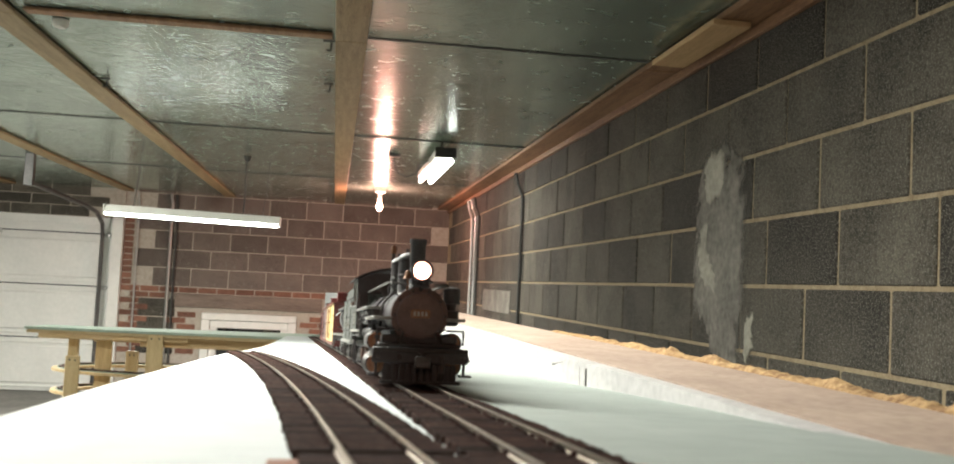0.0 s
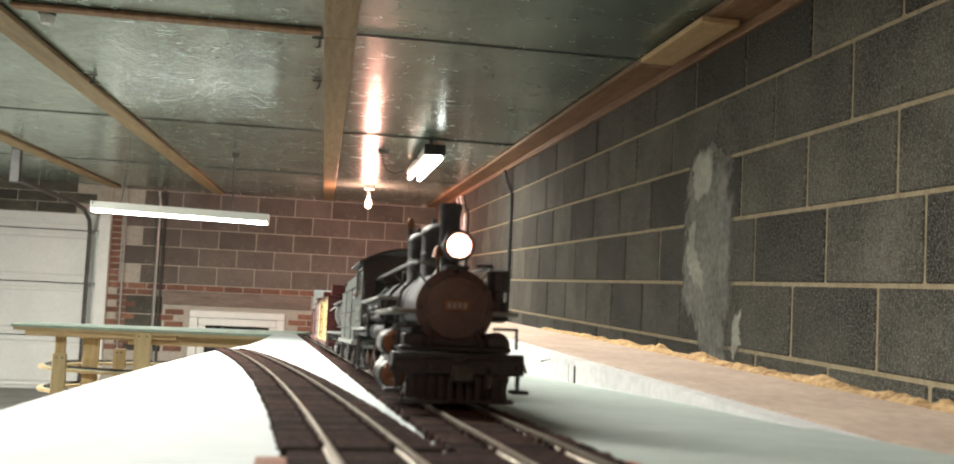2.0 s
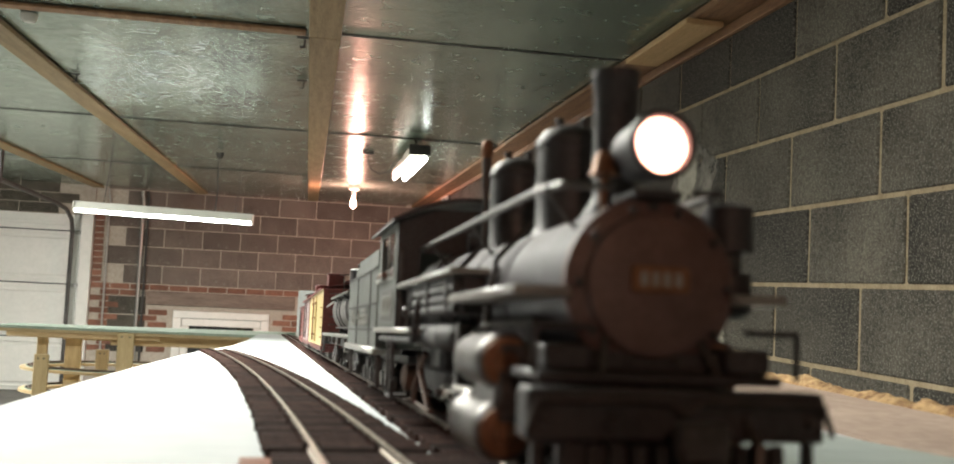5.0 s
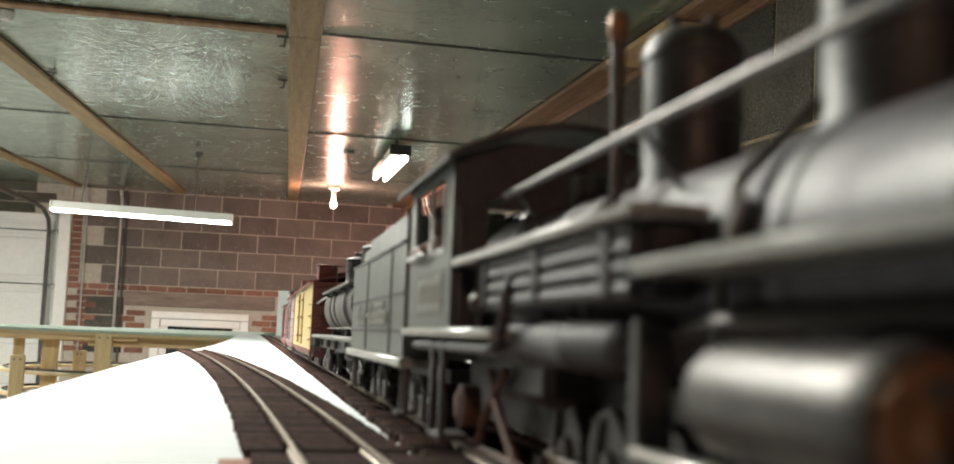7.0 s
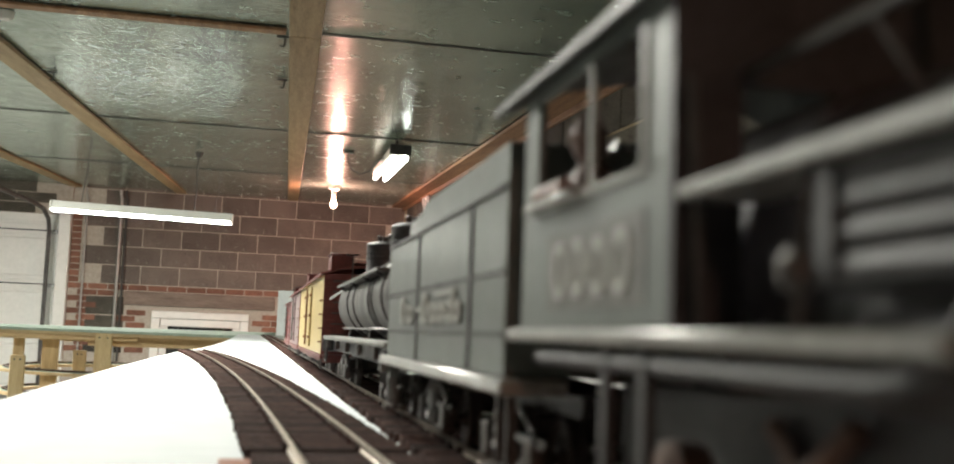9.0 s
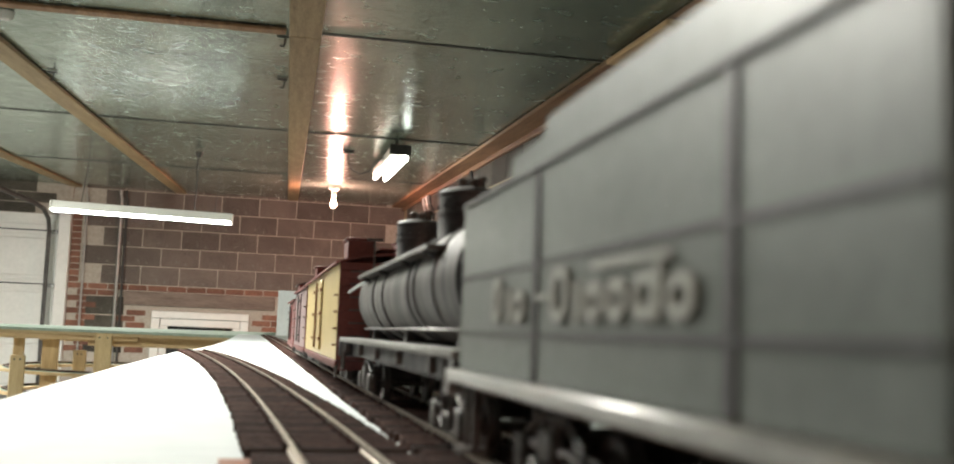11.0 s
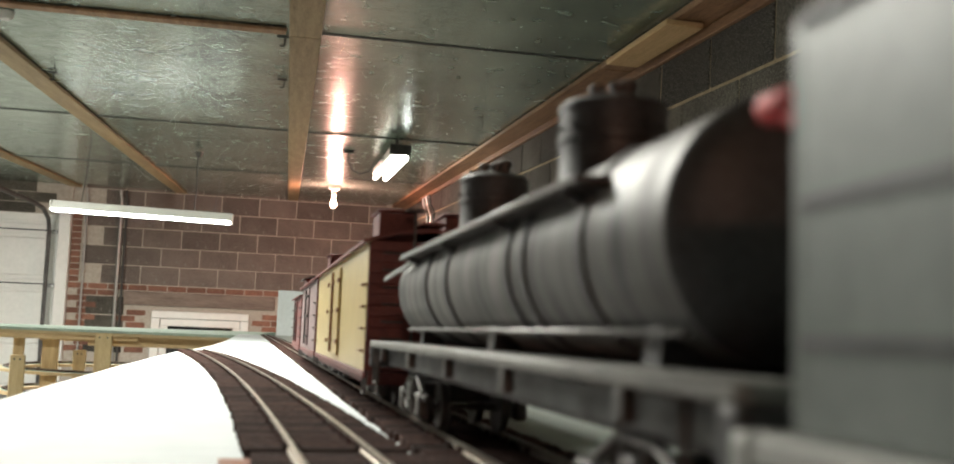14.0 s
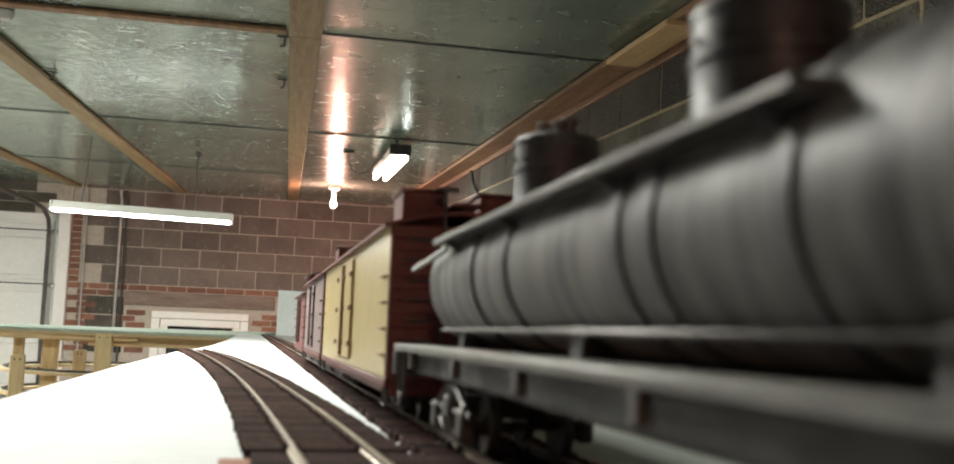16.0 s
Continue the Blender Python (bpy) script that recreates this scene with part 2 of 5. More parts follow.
def foil_surface():
    """Dull foil facing on insulation boards: greenish sheen with soft wrinkles."""
    m, nt, b = nodes_of("foil_facing", 0.4, 0.65)
    N, L = nt.nodes.new, nt.links.new
    tc = N("ShaderNodeTexCoord")
    mp = N("ShaderNodeMapping")
    mp.inputs["Rotation"].default_value = (0, 0, 0.5)
    mp.inputs["Scale"].default_value = (1.3, 1.6, 1.0)
    L(tc.outputs["Object"], mp.inputs[0])
    a, c, w = N("ShaderNodeTexNoise"), N("ShaderNodeTexNoise"), N("ShaderNodeTexNoise")
    a.inputs["Scale"].default_value, a.inputs["Detail"].default_value = 1.3, 3
    c.inputs["Scale"].default_value, c.inputs["Detail"].default_value, c.inputs["Distortion"].default_value = 9, 5, 1.2
    w.inputs["Scale"].default_value, w.inputs["Detail"].default_value = 45, 3
    for k in (a, c, w):
        L(mp.outputs[0], k.inputs[0])
    ramp = N("ShaderNodeValToRGB")
    ramp.color_ramp.elements[0].position, ramp.color_ramp.elements[1].position = 0.35, 0.65
    ramp.color_ramp.elements[0].color, ramp.color_ramp.elements[1].color = (0.26, 0.34, 0.29, 1), (0.41, 0.51, 0.44, 1)
    L(a.outputs[0], ramp.inputs[0])
    L(ramp.outputs[0], b.inputs["Base Color"])
    s = N("ShaderNodeMath")
    s.operation, s.inputs[1].default_value = "MULTIPLY_ADD", 0.12
    L(w.outputs[0], s.inputs[0])
    L(c.outputs[0], s.inputs[2])
    bp = N("ShaderNodeBump")
    bp.inputs["Strength"].default_value, bp.inputs["Distance"].default_value = 0.17, 0.014
    L(s.outputs[0], bp.inputs["Height"])
    L(bp.outputs[0], b.inputs["Normal"])
    rr = N("ShaderNodeMapRange")
    rr.inputs[1].default_value, rr.inputs[2].default_value, rr.inputs[3].default_value, rr.inputs[4].default_value = 0.3, 0.7, 0.15, 0.29
    L(c.outputs[0], rr.inputs[0])
    L(rr.outputs[0], b.inputs["Roughness"])
    return m


FOIL = foil_surface()


# Mesh helpers
def box(bm, x0, x1, y0, y1, z0, z1, bevel=0.0, m=None):
    """A bevelled box between two corners, moved by m."""
    mat = Matrix.LocRotScale(((x0 + x1) / 2, (y0 + y1) / 2, (z0 + z1) / 2), None, (abs(x1 - x0), abs(y1 - y0), abs(z1 - z0)))
    tmp = bmesh.new()
    bmesh.ops.create_cube(tmp, size=1, matrix=mat)
    if bevel:
        bmesh.ops.bevel(tmp, geom=list(tmp.edges), offset=bevel, segments=1, affect="EDGES", clamp_overlap=True)
    join(bm, tmp, m)


def join(bm, tmp, m=None):
    if m is not None:
        bmesh.ops.transform(tmp, matrix=m, verts=list(tmp.verts))
    me = bpy.data.meshes.new("tmp")
    tmp.to_mesh(me)
    tmp.free()
    bm.from_mesh(me)
    bpy.data.meshes.remove(me)


def lathe(bm, p0, p1, profile, seg=20):
    """A turned body along p0 to p1; profile: (share of the way, radius)."""
    p0, p1 = Vector(p0), Vector(p1)
    axis = p1 - p0
    q = axis.to_track_quat("Z", "Y")
    rings = []
    for s, r in profile:
        c = p0 + axis * s
        rings.append([bm.verts.new(c + q @ Vector((r * math.cos(2 * math.pi * k / seg), r * math.sin(2 * math.pi * k / seg), 0))) for k in range(seg)])
    for a, b in zip(rings, rings[1:]):
        for k in range(seg):
            f = bm.faces.new((a[k], a[(k + 1) % seg], b[(k + 1) % seg], b[k]))
            f.smooth = True
    if profile[0][1] > 1e-5:
        bm.faces.new(rings[0][::-1])
    if profile[-1][1] > 1e-5:
        bm.faces.new(rings[-1])


def rod(bm, p0, p1, r, seg=10):
    lathe(bm, p0, p1, [(0, r), (1, r)], seg)


def tube_path(bm, pts, r, seg=8):
    for a, b in zip(pts, pts[1:]):
        rod(bm, a, b, r, seg)


def prism(bm, outline, y0, y1, axis="y"):
    """An outline of (x, z) pairs drawn out from y0 to y1 (axis x: outline of (y, z))."""
    def at(p, d):
        return (p[0], d, p[1]) if axis == "y" else (d, p[0], p[1]) if axis == "x" else (p[0], p[1], d)
    a = [bm.verts.new(at(p, y0)) for p in outline]
    b = [bm.verts.new(at(p, y1)) for p in outline]
    bm.faces.new(a)
    bm.faces.new(b[::-1])
    n = len(a)
    for k in range(n):
        bm.faces.new((a[k], b[k], b[(k + 1) % n], a[(k + 1) % n]))
    bmesh.ops.recalc_face_normals(bm, faces=list(bm.faces))


def part(name, bm, material, parent=None, label="", m=None):
    me = bpy.data.meshes.new(name)
    bm.to_mesh(me)
    bm.free()
    me.set_sharp_from_angle(angle=radians(38))
    me.materials.append(material)
    ob = new(name, me)
    if parent is not None:
        ob.parent = parent
    if m is not None:
        ob.matrix_basis = m
    if label:
        tagged(ob, label)
    return ob


def made(name, fill, material, parent=None, label="", m=None):
    bm = bmesh.new()
    fill(bm)
    return part(name, bm, material, parent, label, m)


def boxes(name, material, parent, *rows, bevel=0.0, label="", m=None):
    bm = bmesh.new()
    for r in rows:
        box(bm, *r, bevel=bevel)
    return part(name, bm, material, parent, label, m)


def thing(name, m, label, category, group="", kind=""):
    e = new(name)
    e.empty_display_size = 0.05
    e.matrix_basis = m
    return tagged(e, label, category, group, kind)


# The railway board slopes gently down away from the camera: its own frame, x across, y along the track, z up from the rail head
LAY = pose(0.00007, -0.00162, 1.31904, -3.0037, 0, 2.565)

# Room: block walls, foil ceiling, concrete floor
XR, YB, ZC, XL, YF = 1.267, 10.806, 2.23, -6.0, -3.0
BL, BH, K0 = 0.4064, 0.2032, 1.1895
# How far the upright joints of each course of the long wall are shifted, in blocks
BOND = {-1: 0.2, 0: 0.68, 1: 0.26, 2: 0.52, 3: 0.0, 4: 0.5, 5: 0.0}

floor = tagged(boxes("floor", CONCRETE, None, (XL - 0.3, XR + 0.3, YF - 0.3, YB + 0.3, -0.15, 0)), "bare grey concrete garage floor", "floor", kind="structure")
wall_east = tagged(boxes("wall_east", MORTAR, None, (XR + 0.004, XR + 0.22, YF - 0.2, YB + 0.2, 0, ZC + 0.3)), "long dark concrete block wall with pale mortar joints", "wall", kind="structure")
wall_north = tagged(boxes("wall_north", MORTAR_B, None, (-2.30, XR + 0.004, YB + 0.004, YB + 0.22, 0.92, ZC + 0.3), (-2.30, -1.42, YB + 0.004, YB + 0.22, 0, 0.92), (-0.39, XR + 0.004, YB + 0.004, YB + 0.22, 0, 0.92), (XL, -5.1, YB + 0.004, YB + 0.22, 0, ZC + 0.3), (-5.1, -2.30, YB + 0.004, YB + 0.22, 2.05, ZC + 0.3)), "end wall of grey concrete block over old red brick", "wall", kind="structure")
wall_west = tagged(boxes("wall_west", BLOCK_B, None, (XL - 0.2, XL, YF - 0.2, YB + 0.2, 0, ZC + 0.3)), "plain grey block side wall", "wall", kind="structure")
wall_south = tagged(boxes("wall_south", BLOCK_B, None, (XL, XR, YF - 0.2, YF, 0, ZC + 0.3)), "plain grey block wall", "wall", kind="structure")


def fill_ceiling(bm):
    xs = [XL, -4.72, -3.5, -2.285, -1.165, 0.015, 1.2]
    ys = [YF, -1.45, 0.98, 3.41, 5.78, 8.26, YB]
    for x0, x1 in zip(xs, xs[1:]):
        for y0, y1 in zip(ys, ys[1:]):
            d = random.uniform(0, 0.004)
            box(bm, x0 + 0.004, x1 - 0.004, y0 + 0.005, y1 - 0.005, ZC + d, ZC + 0.04, bevel=0.003)


ceiling = tagged(made("ceiling", fill_ceiling, FOIL), "dull greenish foil-faced insulation boards with dark joints", "ceiling", kind="structure")
tagged(boxes("ceiling_deck", DARKPIPE, None, (XL, XR, YF, YB, ZC + 0.05, ZC + 0.25)), "dark deck above the insulation boards", "ceiling", kind="structure")


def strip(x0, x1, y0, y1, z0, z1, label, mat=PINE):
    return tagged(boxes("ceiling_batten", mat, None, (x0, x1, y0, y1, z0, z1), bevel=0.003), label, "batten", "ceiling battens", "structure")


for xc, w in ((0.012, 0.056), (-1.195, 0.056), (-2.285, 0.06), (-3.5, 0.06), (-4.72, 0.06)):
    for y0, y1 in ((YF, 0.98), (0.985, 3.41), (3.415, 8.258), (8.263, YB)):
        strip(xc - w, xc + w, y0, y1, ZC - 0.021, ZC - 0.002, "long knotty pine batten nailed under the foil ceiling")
strip(-1.10, -0.056, 3.37, 3.43, ZC - 0.014, ZC - 0.002, "thin greyish batten across a board joint", LUMBER)
strip(1.128, 1.262, 3.44, YB, ZC - 0.024, ZC - 0.002, "brown plank along the top of the block wall", LUMBER)
strip(1.128, 1.262, YF, 3.435, ZC - 0.024, ZC - 0.002, "brown plank along the top of the block wall", LUMBER)
strip(1.245, 1.264, YF, YB, ZC - 0.062, ZC - 0.027, "dark narrow ledger under the wall plank", LUMBER)
strip(1.098, 1.222, 2.715, 3.278, ZC - 0.046, ZC - 0.026, "pale plank screwed under the wall plank", PALE)
# Dark strips cover the board joints, standing in for shade inside the gaps
for jy in (0.98, 3.41, 5.78, 8.26):
    for a, b in ((XL, -3.56), (-3.44, -2.345), (-2.225, -1.255), (-1.135, -0.048), (0.072, 1.126)):
        if jy == 3.41 and a == -1.135:
            continue
        tagged(boxes("ceiling_joint", DARKPIPE, None, (a, b, jy - 0.006, jy + 0.006, ZC - 0.0025, ZC + 0.003)), "dark strip under a foil board joint, for the gap's shade", "joint", "ceiling joints", "structure")


def piece_mesh(name, w, h, depth, mat, bev=0.004, along="y"):
    bm = bmesh.new()
    if along == "y":
        box(bm, 0, depth, -w / 2, w / 2, -h / 2, h / 2)
    else:
        box(bm, -w / 2, w / 2, 0, depth, -h / 2, h / 2)
    bmesh.ops.bevel(bm, geom=list(bm.edges), offset=bev, segments=1, affect="EDGES", clamp_overlap=True)
    me = bpy.data.meshes.new(name)
    bm.to_mesh(me)
    bm.free()
    me.materials.append(mat)
    return me


def fill_far_blocks(bm):
    """Blocks of the long wall below and behind the stretch that is seen close."""
    for k in range(-6, 6):
        z = K0 + k * BH + BH / 2
        off = BOND.get(k, 0.5 * (k % 2)) * BL
        for n in range(-10, 30):
            y = 2.96 + off + n * BL - BL / 2
            if k >= -1 and y > 1.2 or y < YF + 0.2 or y > YB - 0.2:
                continue
            box(bm, XR - random.uniform(0, 0.002), XR + 0.03, y - BL / 2 + 0.006, y + BL / 2 - 0.006, z - BH / 2 + 0.006, min(z + BH / 2 - 0.006, ZC + 0.1))


tagged(made("wall_blocks", fill_far_blocks, BLOCK, wall_east), kind="stuff")

# Repair of cement smeared over the block wall
def fill_patch(bm, pts, x1, seed):
    """A low uneven mound on the wall with a ragged outline."""
    rnd = random.Random(seed)
    n = len(pts)
    out = []
    for i in range(n):
        a, b = Vector(pts[i]), Vector(pts[(i + 1) % n])
        for s in range(6):
            q = a.lerp(b, s / 6)
            out.append(Vector((q.x + rnd.uniform(-0.014, 0.014), q.y + rnd.uniform(-0.018, 0.018))))
    c = sum(out, Vector((0, 0))) / len(out)
    rings = []
    edge = bm.verts.layers.float.new("edge")
    for share, x, inner in ((1.06, XR - 0.0005, 0), (0.97, XR - 0.003 - x1 * 0.3, 0.35), (0.75, XR - 0.003 - x1 * 0.6, 0.75), (0.4, XR - 0.003 - x1 * 0.8, 1)):
        ring = [bm.verts.new((x - rnd.uniform(0, 0.001), c.x + (p.x - c.x) * share, c.y + (p.y - c.y) * share)) for p in out]
        for v in ring:
            v[edge] = inner
        rings.append(ring)
    for a, b in zip(rings, rings[1:]):
        for k in range(len(a)):
            bm.faces.new((a[k], a[(k + 1) % len(a)], b[(k + 1) % len(a)], b[k])).smooth = True
    bm.faces.new(rings[-1])
    bmesh.ops.recalc_face_normals(bm, faces=list(bm.faces))


made("render_smear", lambda bm: fill_patch(bm, [(2.82, 1.76), (2.90, 1.84), (3.08, 1.89), (3.20, 1.76), (3.22, 1.50), (3.20, 1.30), (3.06, 1.22), (2.98, 1.06), (2.84, 1.05), (2.80, 1.4)], 0.005, 3), PLASTER_D, wall_east, "thin grey render over the blocks")
made("cement_patch", lambda bm: fill_patch(bm, [(2.98, 1.83), (3.08, 1.87), (3.15, 1.80), (3.14, 1.70), (3.06, 1.66), (2.98, 1.70)], 0.010, 5), PLASTER, wall_east, "pale cement smeared thick over the blocks")
made("cement_patch", lambda bm: fill_patch(bm, [(2.74, 1.30), (2.78, 1.33), (2.80, 1.22), (2.77, 1.16), (2.73, 1.20)], 0.004, 8), PLASTER, wall_east, "pale cement smeared thick over the blocks")
made("cement_patch", lambda bm: fill_patch(bm, [(3.10, 1.62), (3.17, 1.60), (3.18, 1.48), (3.12, 1.38), (3.00, 1.35), (3.02, 1.42), (3.10, 1.50)], 0.009, 6), PLASTER, wall_east, "pale cement smeared thick over the blocks")
boxes("repair_panel", PANEL, wall_east, (XR - 0.010, XR + 0.002, 6.75, 7.98, 1.16, 1.33), bevel=0.004, label="pale panel let into the blocks")

# Garage door end
garage_door = thing("garage_door", pose(0, 0, 0), "white sectional garage door, closed, with raised panels", "garage door", kind="structure")
for i, z in enumerate((0.0, 0.575, 1.15, 1.725)):
    sec = boxes("door_section", WHITE, garage_door, (-5.05, -2.42, YB + 0.03, YB + 0.075, z + 0.005, min(z + 0.568, 2.2)), bevel=0.006)
    for x in (-4.98, -3.70):
        top = min(z + 0.50, 2.1)
        boxes("raised_panel", WHITE, sec, (x, x + 1.2, YB + 0.006, YB + 0.031, z + 0.085, top - 0.01), bevel=0.018)
        boxes("panel_moulding", WHITE, sec, (x - 0.045, x + 1.245, YB + 0.010, YB + 0.032, z + 0.04, z + 0.06), (x - 0.045, x + 1.245, YB + 0.010, YB + 0.032, top + 0.015, top + 0.035), (x - 0.045, x - 0.027, YB + 0.010, YB + 0.032, z + 0.0602, top + 0.0148), (x + 1.227, x + 1.245, YB + 0.010, YB + 0.032, z + 0.0602, top + 0.0148), bevel=0.004)
    boxes("hinge", GALV, sec, (-2.52, -2.44, YB - 0.002, YB + 0.03, z + 0.54, z + 0.575), (-3.62, -3.56, YB - 0.002, YB + 0.03, z + 0.53, z + 0.585), bevel=0.004)
tagged(boxes("door_jamb", WHITE, None, (-2.42, -2.30, YB - 0.06, YB + 0.10, 0, 2.02), bevel=0.006), "white painted timber post beside the garage door", "door frame", kind="structure")
door_header = tagged(boxes("door_header", MORTAR_B, None, (-5.1, -2.30, YB - 0.03, YB + 0.003, 1.90, ZC - 0.001)), "dark block courses over the garage door", "wall", kind="structure")


def fill_door_track(bm):
    tube_path(bm, [(-2.50, YB - 0.1, 0.02), (-2.50, YB - 0.1, 1.72), (-2.50, YB - 0.16, 1.84), (-2.49, YB - 0.45, 1.93), (-2.45, YB - 1.0, 1.955), (-2.42, 7.9, 2.0)], 0.022, 8)
    box(bm, -2.455, -2.385, 7.84, 7.90, 1.97, ZC - 0.001, bevel=0.004)


tagged(made("door_track", fill_door_track, STEEL), "dark steel overhead door track hung from the ceiling", "door track")
tagged(boxes("lintel", LINTEL, None, (-1.72, -0.12, YB - 0.02, YB + 0.004, 0.968, 1.118), bevel=0.006), "long weathered concrete lintel over the window", "lintel", kind="structure")
window_1 = thing("window_1", pose(0, 0, 0), "white framed window with dark glass, low in the end wall", "window", kind="structure")
boxes("window_frame", WHITE, window_1, (-1.42, -0.39, YB - 0.022, YB + 0.08, 0.84, 0.918), (-1.42, -1.33, YB - 0.022, YB + 0.08, 0.1, 0.839), (-0.48, -0.39, YB - 0.022, YB + 0.08, 0.1, 0.839), bevel=0.006)
boxes("inner_frame", WHITE, window_1, (-1.327, -0.483, YB + 0.0, YB + 0.06, 0.755, 0.836), (-1.327, -1.25, YB + 0.0, YB + 0.06, 0.1, 0.754), (-0.56, -0.483, YB + 0.0, YB + 0.06, 0.1, 0.754), bevel=0.006)
boxes("pane", DARKGLASS, window_1, (-1.25, -0.56, YB + 0.04, YB + 0.05, 0.1, 0.754))

for px, pr, mat, lab in ((-1.80, 0.017, GALV, "bright galvanised pipe running up the end wall"), (-2.15, 0.011, GALV, "thin galvanised pipe running up the end wall"), (-1.745, 0.013, DARKPIPE, "dark conduit beside the galvanised pipe")):
    tagged(made("wall_pipe", lambda bm: tube_path(bm, [(px, YB - 0.03, 0), (px, YB - 0.03, 2.10), (px - 0.01, YB - 0.06, 2.16), (px - 0.01, YB - 0.06, ZC - 0.03)], pr), mat), lab, "pipe", "wall pipes")
for py, pr, mat, lab in ((6.38, 0.012, DARKPIPE, "dark conduit clipped to the block wall"), (8.52, 0.016, GALV, "pale conduit clipped to the block wall"), (8.75, 0.016, GALV, "pale conduit clipped to the block wall"), (8.36, 0.010, DARKPIPE, "dark cable beside the pale conduits")):
    tagged(made("wall_conduit", lambda bm: tube_path(bm, [(XR - 0.016, py, 0.0), (XR - 0.016, py, 1.98), (XR - 0.03, py + 0.12, 2.07), (XR - 0.05, py + 0.12, ZC - 0.07)], pr), mat), lab, "pipe", "wall conduits")

# Lamps that are seen
shop_light = thing("shop_light", pose(-1.02, 7.0, 1.757, 0, 1.0, 0), "lit fluorescent shop light hanging below the ceiling", "lamp")


def fill_shop(bm):
    prism(bm, [(-0.072, -0.020), (-0.045, 0.035), (0.045, 0.035), (0.072, -0.020)], -0.61, 0.61, axis="x")


made("housing", fill_shop, ENAMEL, shop_light)
for dy in (-0.028, 0.028):
    made("tube", lambda bm: rod(bm, (-0.60, dy, -0.023), (0.60, dy, -0.023), 0.0165, 12), TUBE, shop_light, "bright white fluorescent tube")
for dx in (-0.605, 0.605):
    boxes("end_cap", ENAMEL, shop_light, (dx - 0.006, dx + 0.006, -0.066, 0.066, -0.040, 0.034), bevel=0.003)
made("cord", lambda bm: tube_path(bm, [(0.34, 0.02, 0.03), (0.345, 0.02, 0.2), (0.335, 0.03, 0.36), (0.34, 0.03, 0.463)], 0.006), DARKPIPE, shop_light, "black hanging cord")
made("socket", lambda bm: lathe(bm, (0.34, 0.03, 0.43), (0.34, 0.03, 0.465), [(0, 0.018), (1, 0.03)], 12), DARKPIPE, shop_light)
for dx in (-0.42, 0.48):
    made("chain", lambda bm: tube_path(bm, [(dx, 0, 0.03), (dx + 0.02, 0, 0.25), (dx + 0.03, 0, 0.463 - dx * 0.017)], 0.0035, 6), STEEL, shop_light)

wall_light = thing("tube_fixture", pose(0.63, 6.35, 2.10), "two-tube strip light hung under the foil ceiling", "lamp")
boxes("housing", ENAMEL, wall_light, (-0.06, 0.06, -0.62, 0.62, 0.03, 0.085), bevel=0.01)
boxes("end_cap", DARKPIPE, wall_light, (-0.065, 0.065, -0.64, -0.62, 0.025, 0.09), bevel=0.004)
for dx in (-0.04, 0.035):
    made("tube", lambda bm: rod(bm, (dx, -0.6, 0.01), (dx, 0.6, 0.01), 0.018, 12), TUBE_DIM if dx < 0 else TUBE, wall_light, "fluorescent tube")
for y in (-0.4, 0.38):
    boxes("hanger", STEEL, wall_light, (-0.01, 0.01, y, y + 0.02, 0.085, 0.129))
made("cable", lambda bm: tube_path(bm, [(-0.27, 0.15, 0.125), (-0.27, 0.12, 0.06), (-0.24, 0.1, 0.0), (-0.19, 0.05, -0.03), (-0.13, 0.0, -0.01), (-0.11, -0.1, 0.04), (-0.06, -0.2, 0.06)], 0.005, 8), DARKPIPE, wall_light, "looped black cable")
boxes("outlet", DARKPIPE, wall_light, (-0.31, -0.23, 0.12, 0.18, 0.115, 0.129), bevel=0.004)
bulb = thing("bare_bulb", pose(0.38, 8.9, 2.06), "bare glowing bulb in a ceiling socket", "lamp")
made("glass", lambda bm: lathe(bm, (0, 0, -0.05), (0, 0, 0.07), [(0, 0.004), (0.1, 0.02), (0.3, 0.03), (0.5, 0.027), (0.8, 0.014), (1, 0.013)], 16), BULB, bulb).visible_shadow = False
made("socket", lambda bm: lathe(bm, (0, 0, 0.07), (0, 0, 0.169), [(0, 0.02), (0.5, 0.022), (0.6, 0.05), (1, 0.055)], 16), ENAMEL, bulb)
copy_thing(bulb, pose(-0.25, -1.7, 2.06))
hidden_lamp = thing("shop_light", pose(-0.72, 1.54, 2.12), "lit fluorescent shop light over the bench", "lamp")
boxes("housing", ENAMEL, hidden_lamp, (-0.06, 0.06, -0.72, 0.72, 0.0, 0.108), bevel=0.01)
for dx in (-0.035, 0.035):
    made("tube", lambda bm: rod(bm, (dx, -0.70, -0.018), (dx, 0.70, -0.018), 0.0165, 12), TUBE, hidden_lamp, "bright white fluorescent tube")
# Unseen fixture body added around the assumed fill by the door
door_fill_lamp = thing("shop_light", pose(-3.4, 5.2, 2.14, 0, 0, 90), "added fluorescent fill light, out of view by the garage door", "lamp")
boxes("housing", ENAMEL, door_fill_lamp, (-0.62, 0.62, -0.06, 0.06, 0.0, 0.088), bevel=0.01)
for dy in (-0.035, 0.035):
    made("tube", lambda bm: rod(bm, (-0.6, dy, -0.018), (0.6, dy, -0.018), 0.0165, 12), TUBE, door_fill_lamp, "bright white fluorescent tube")

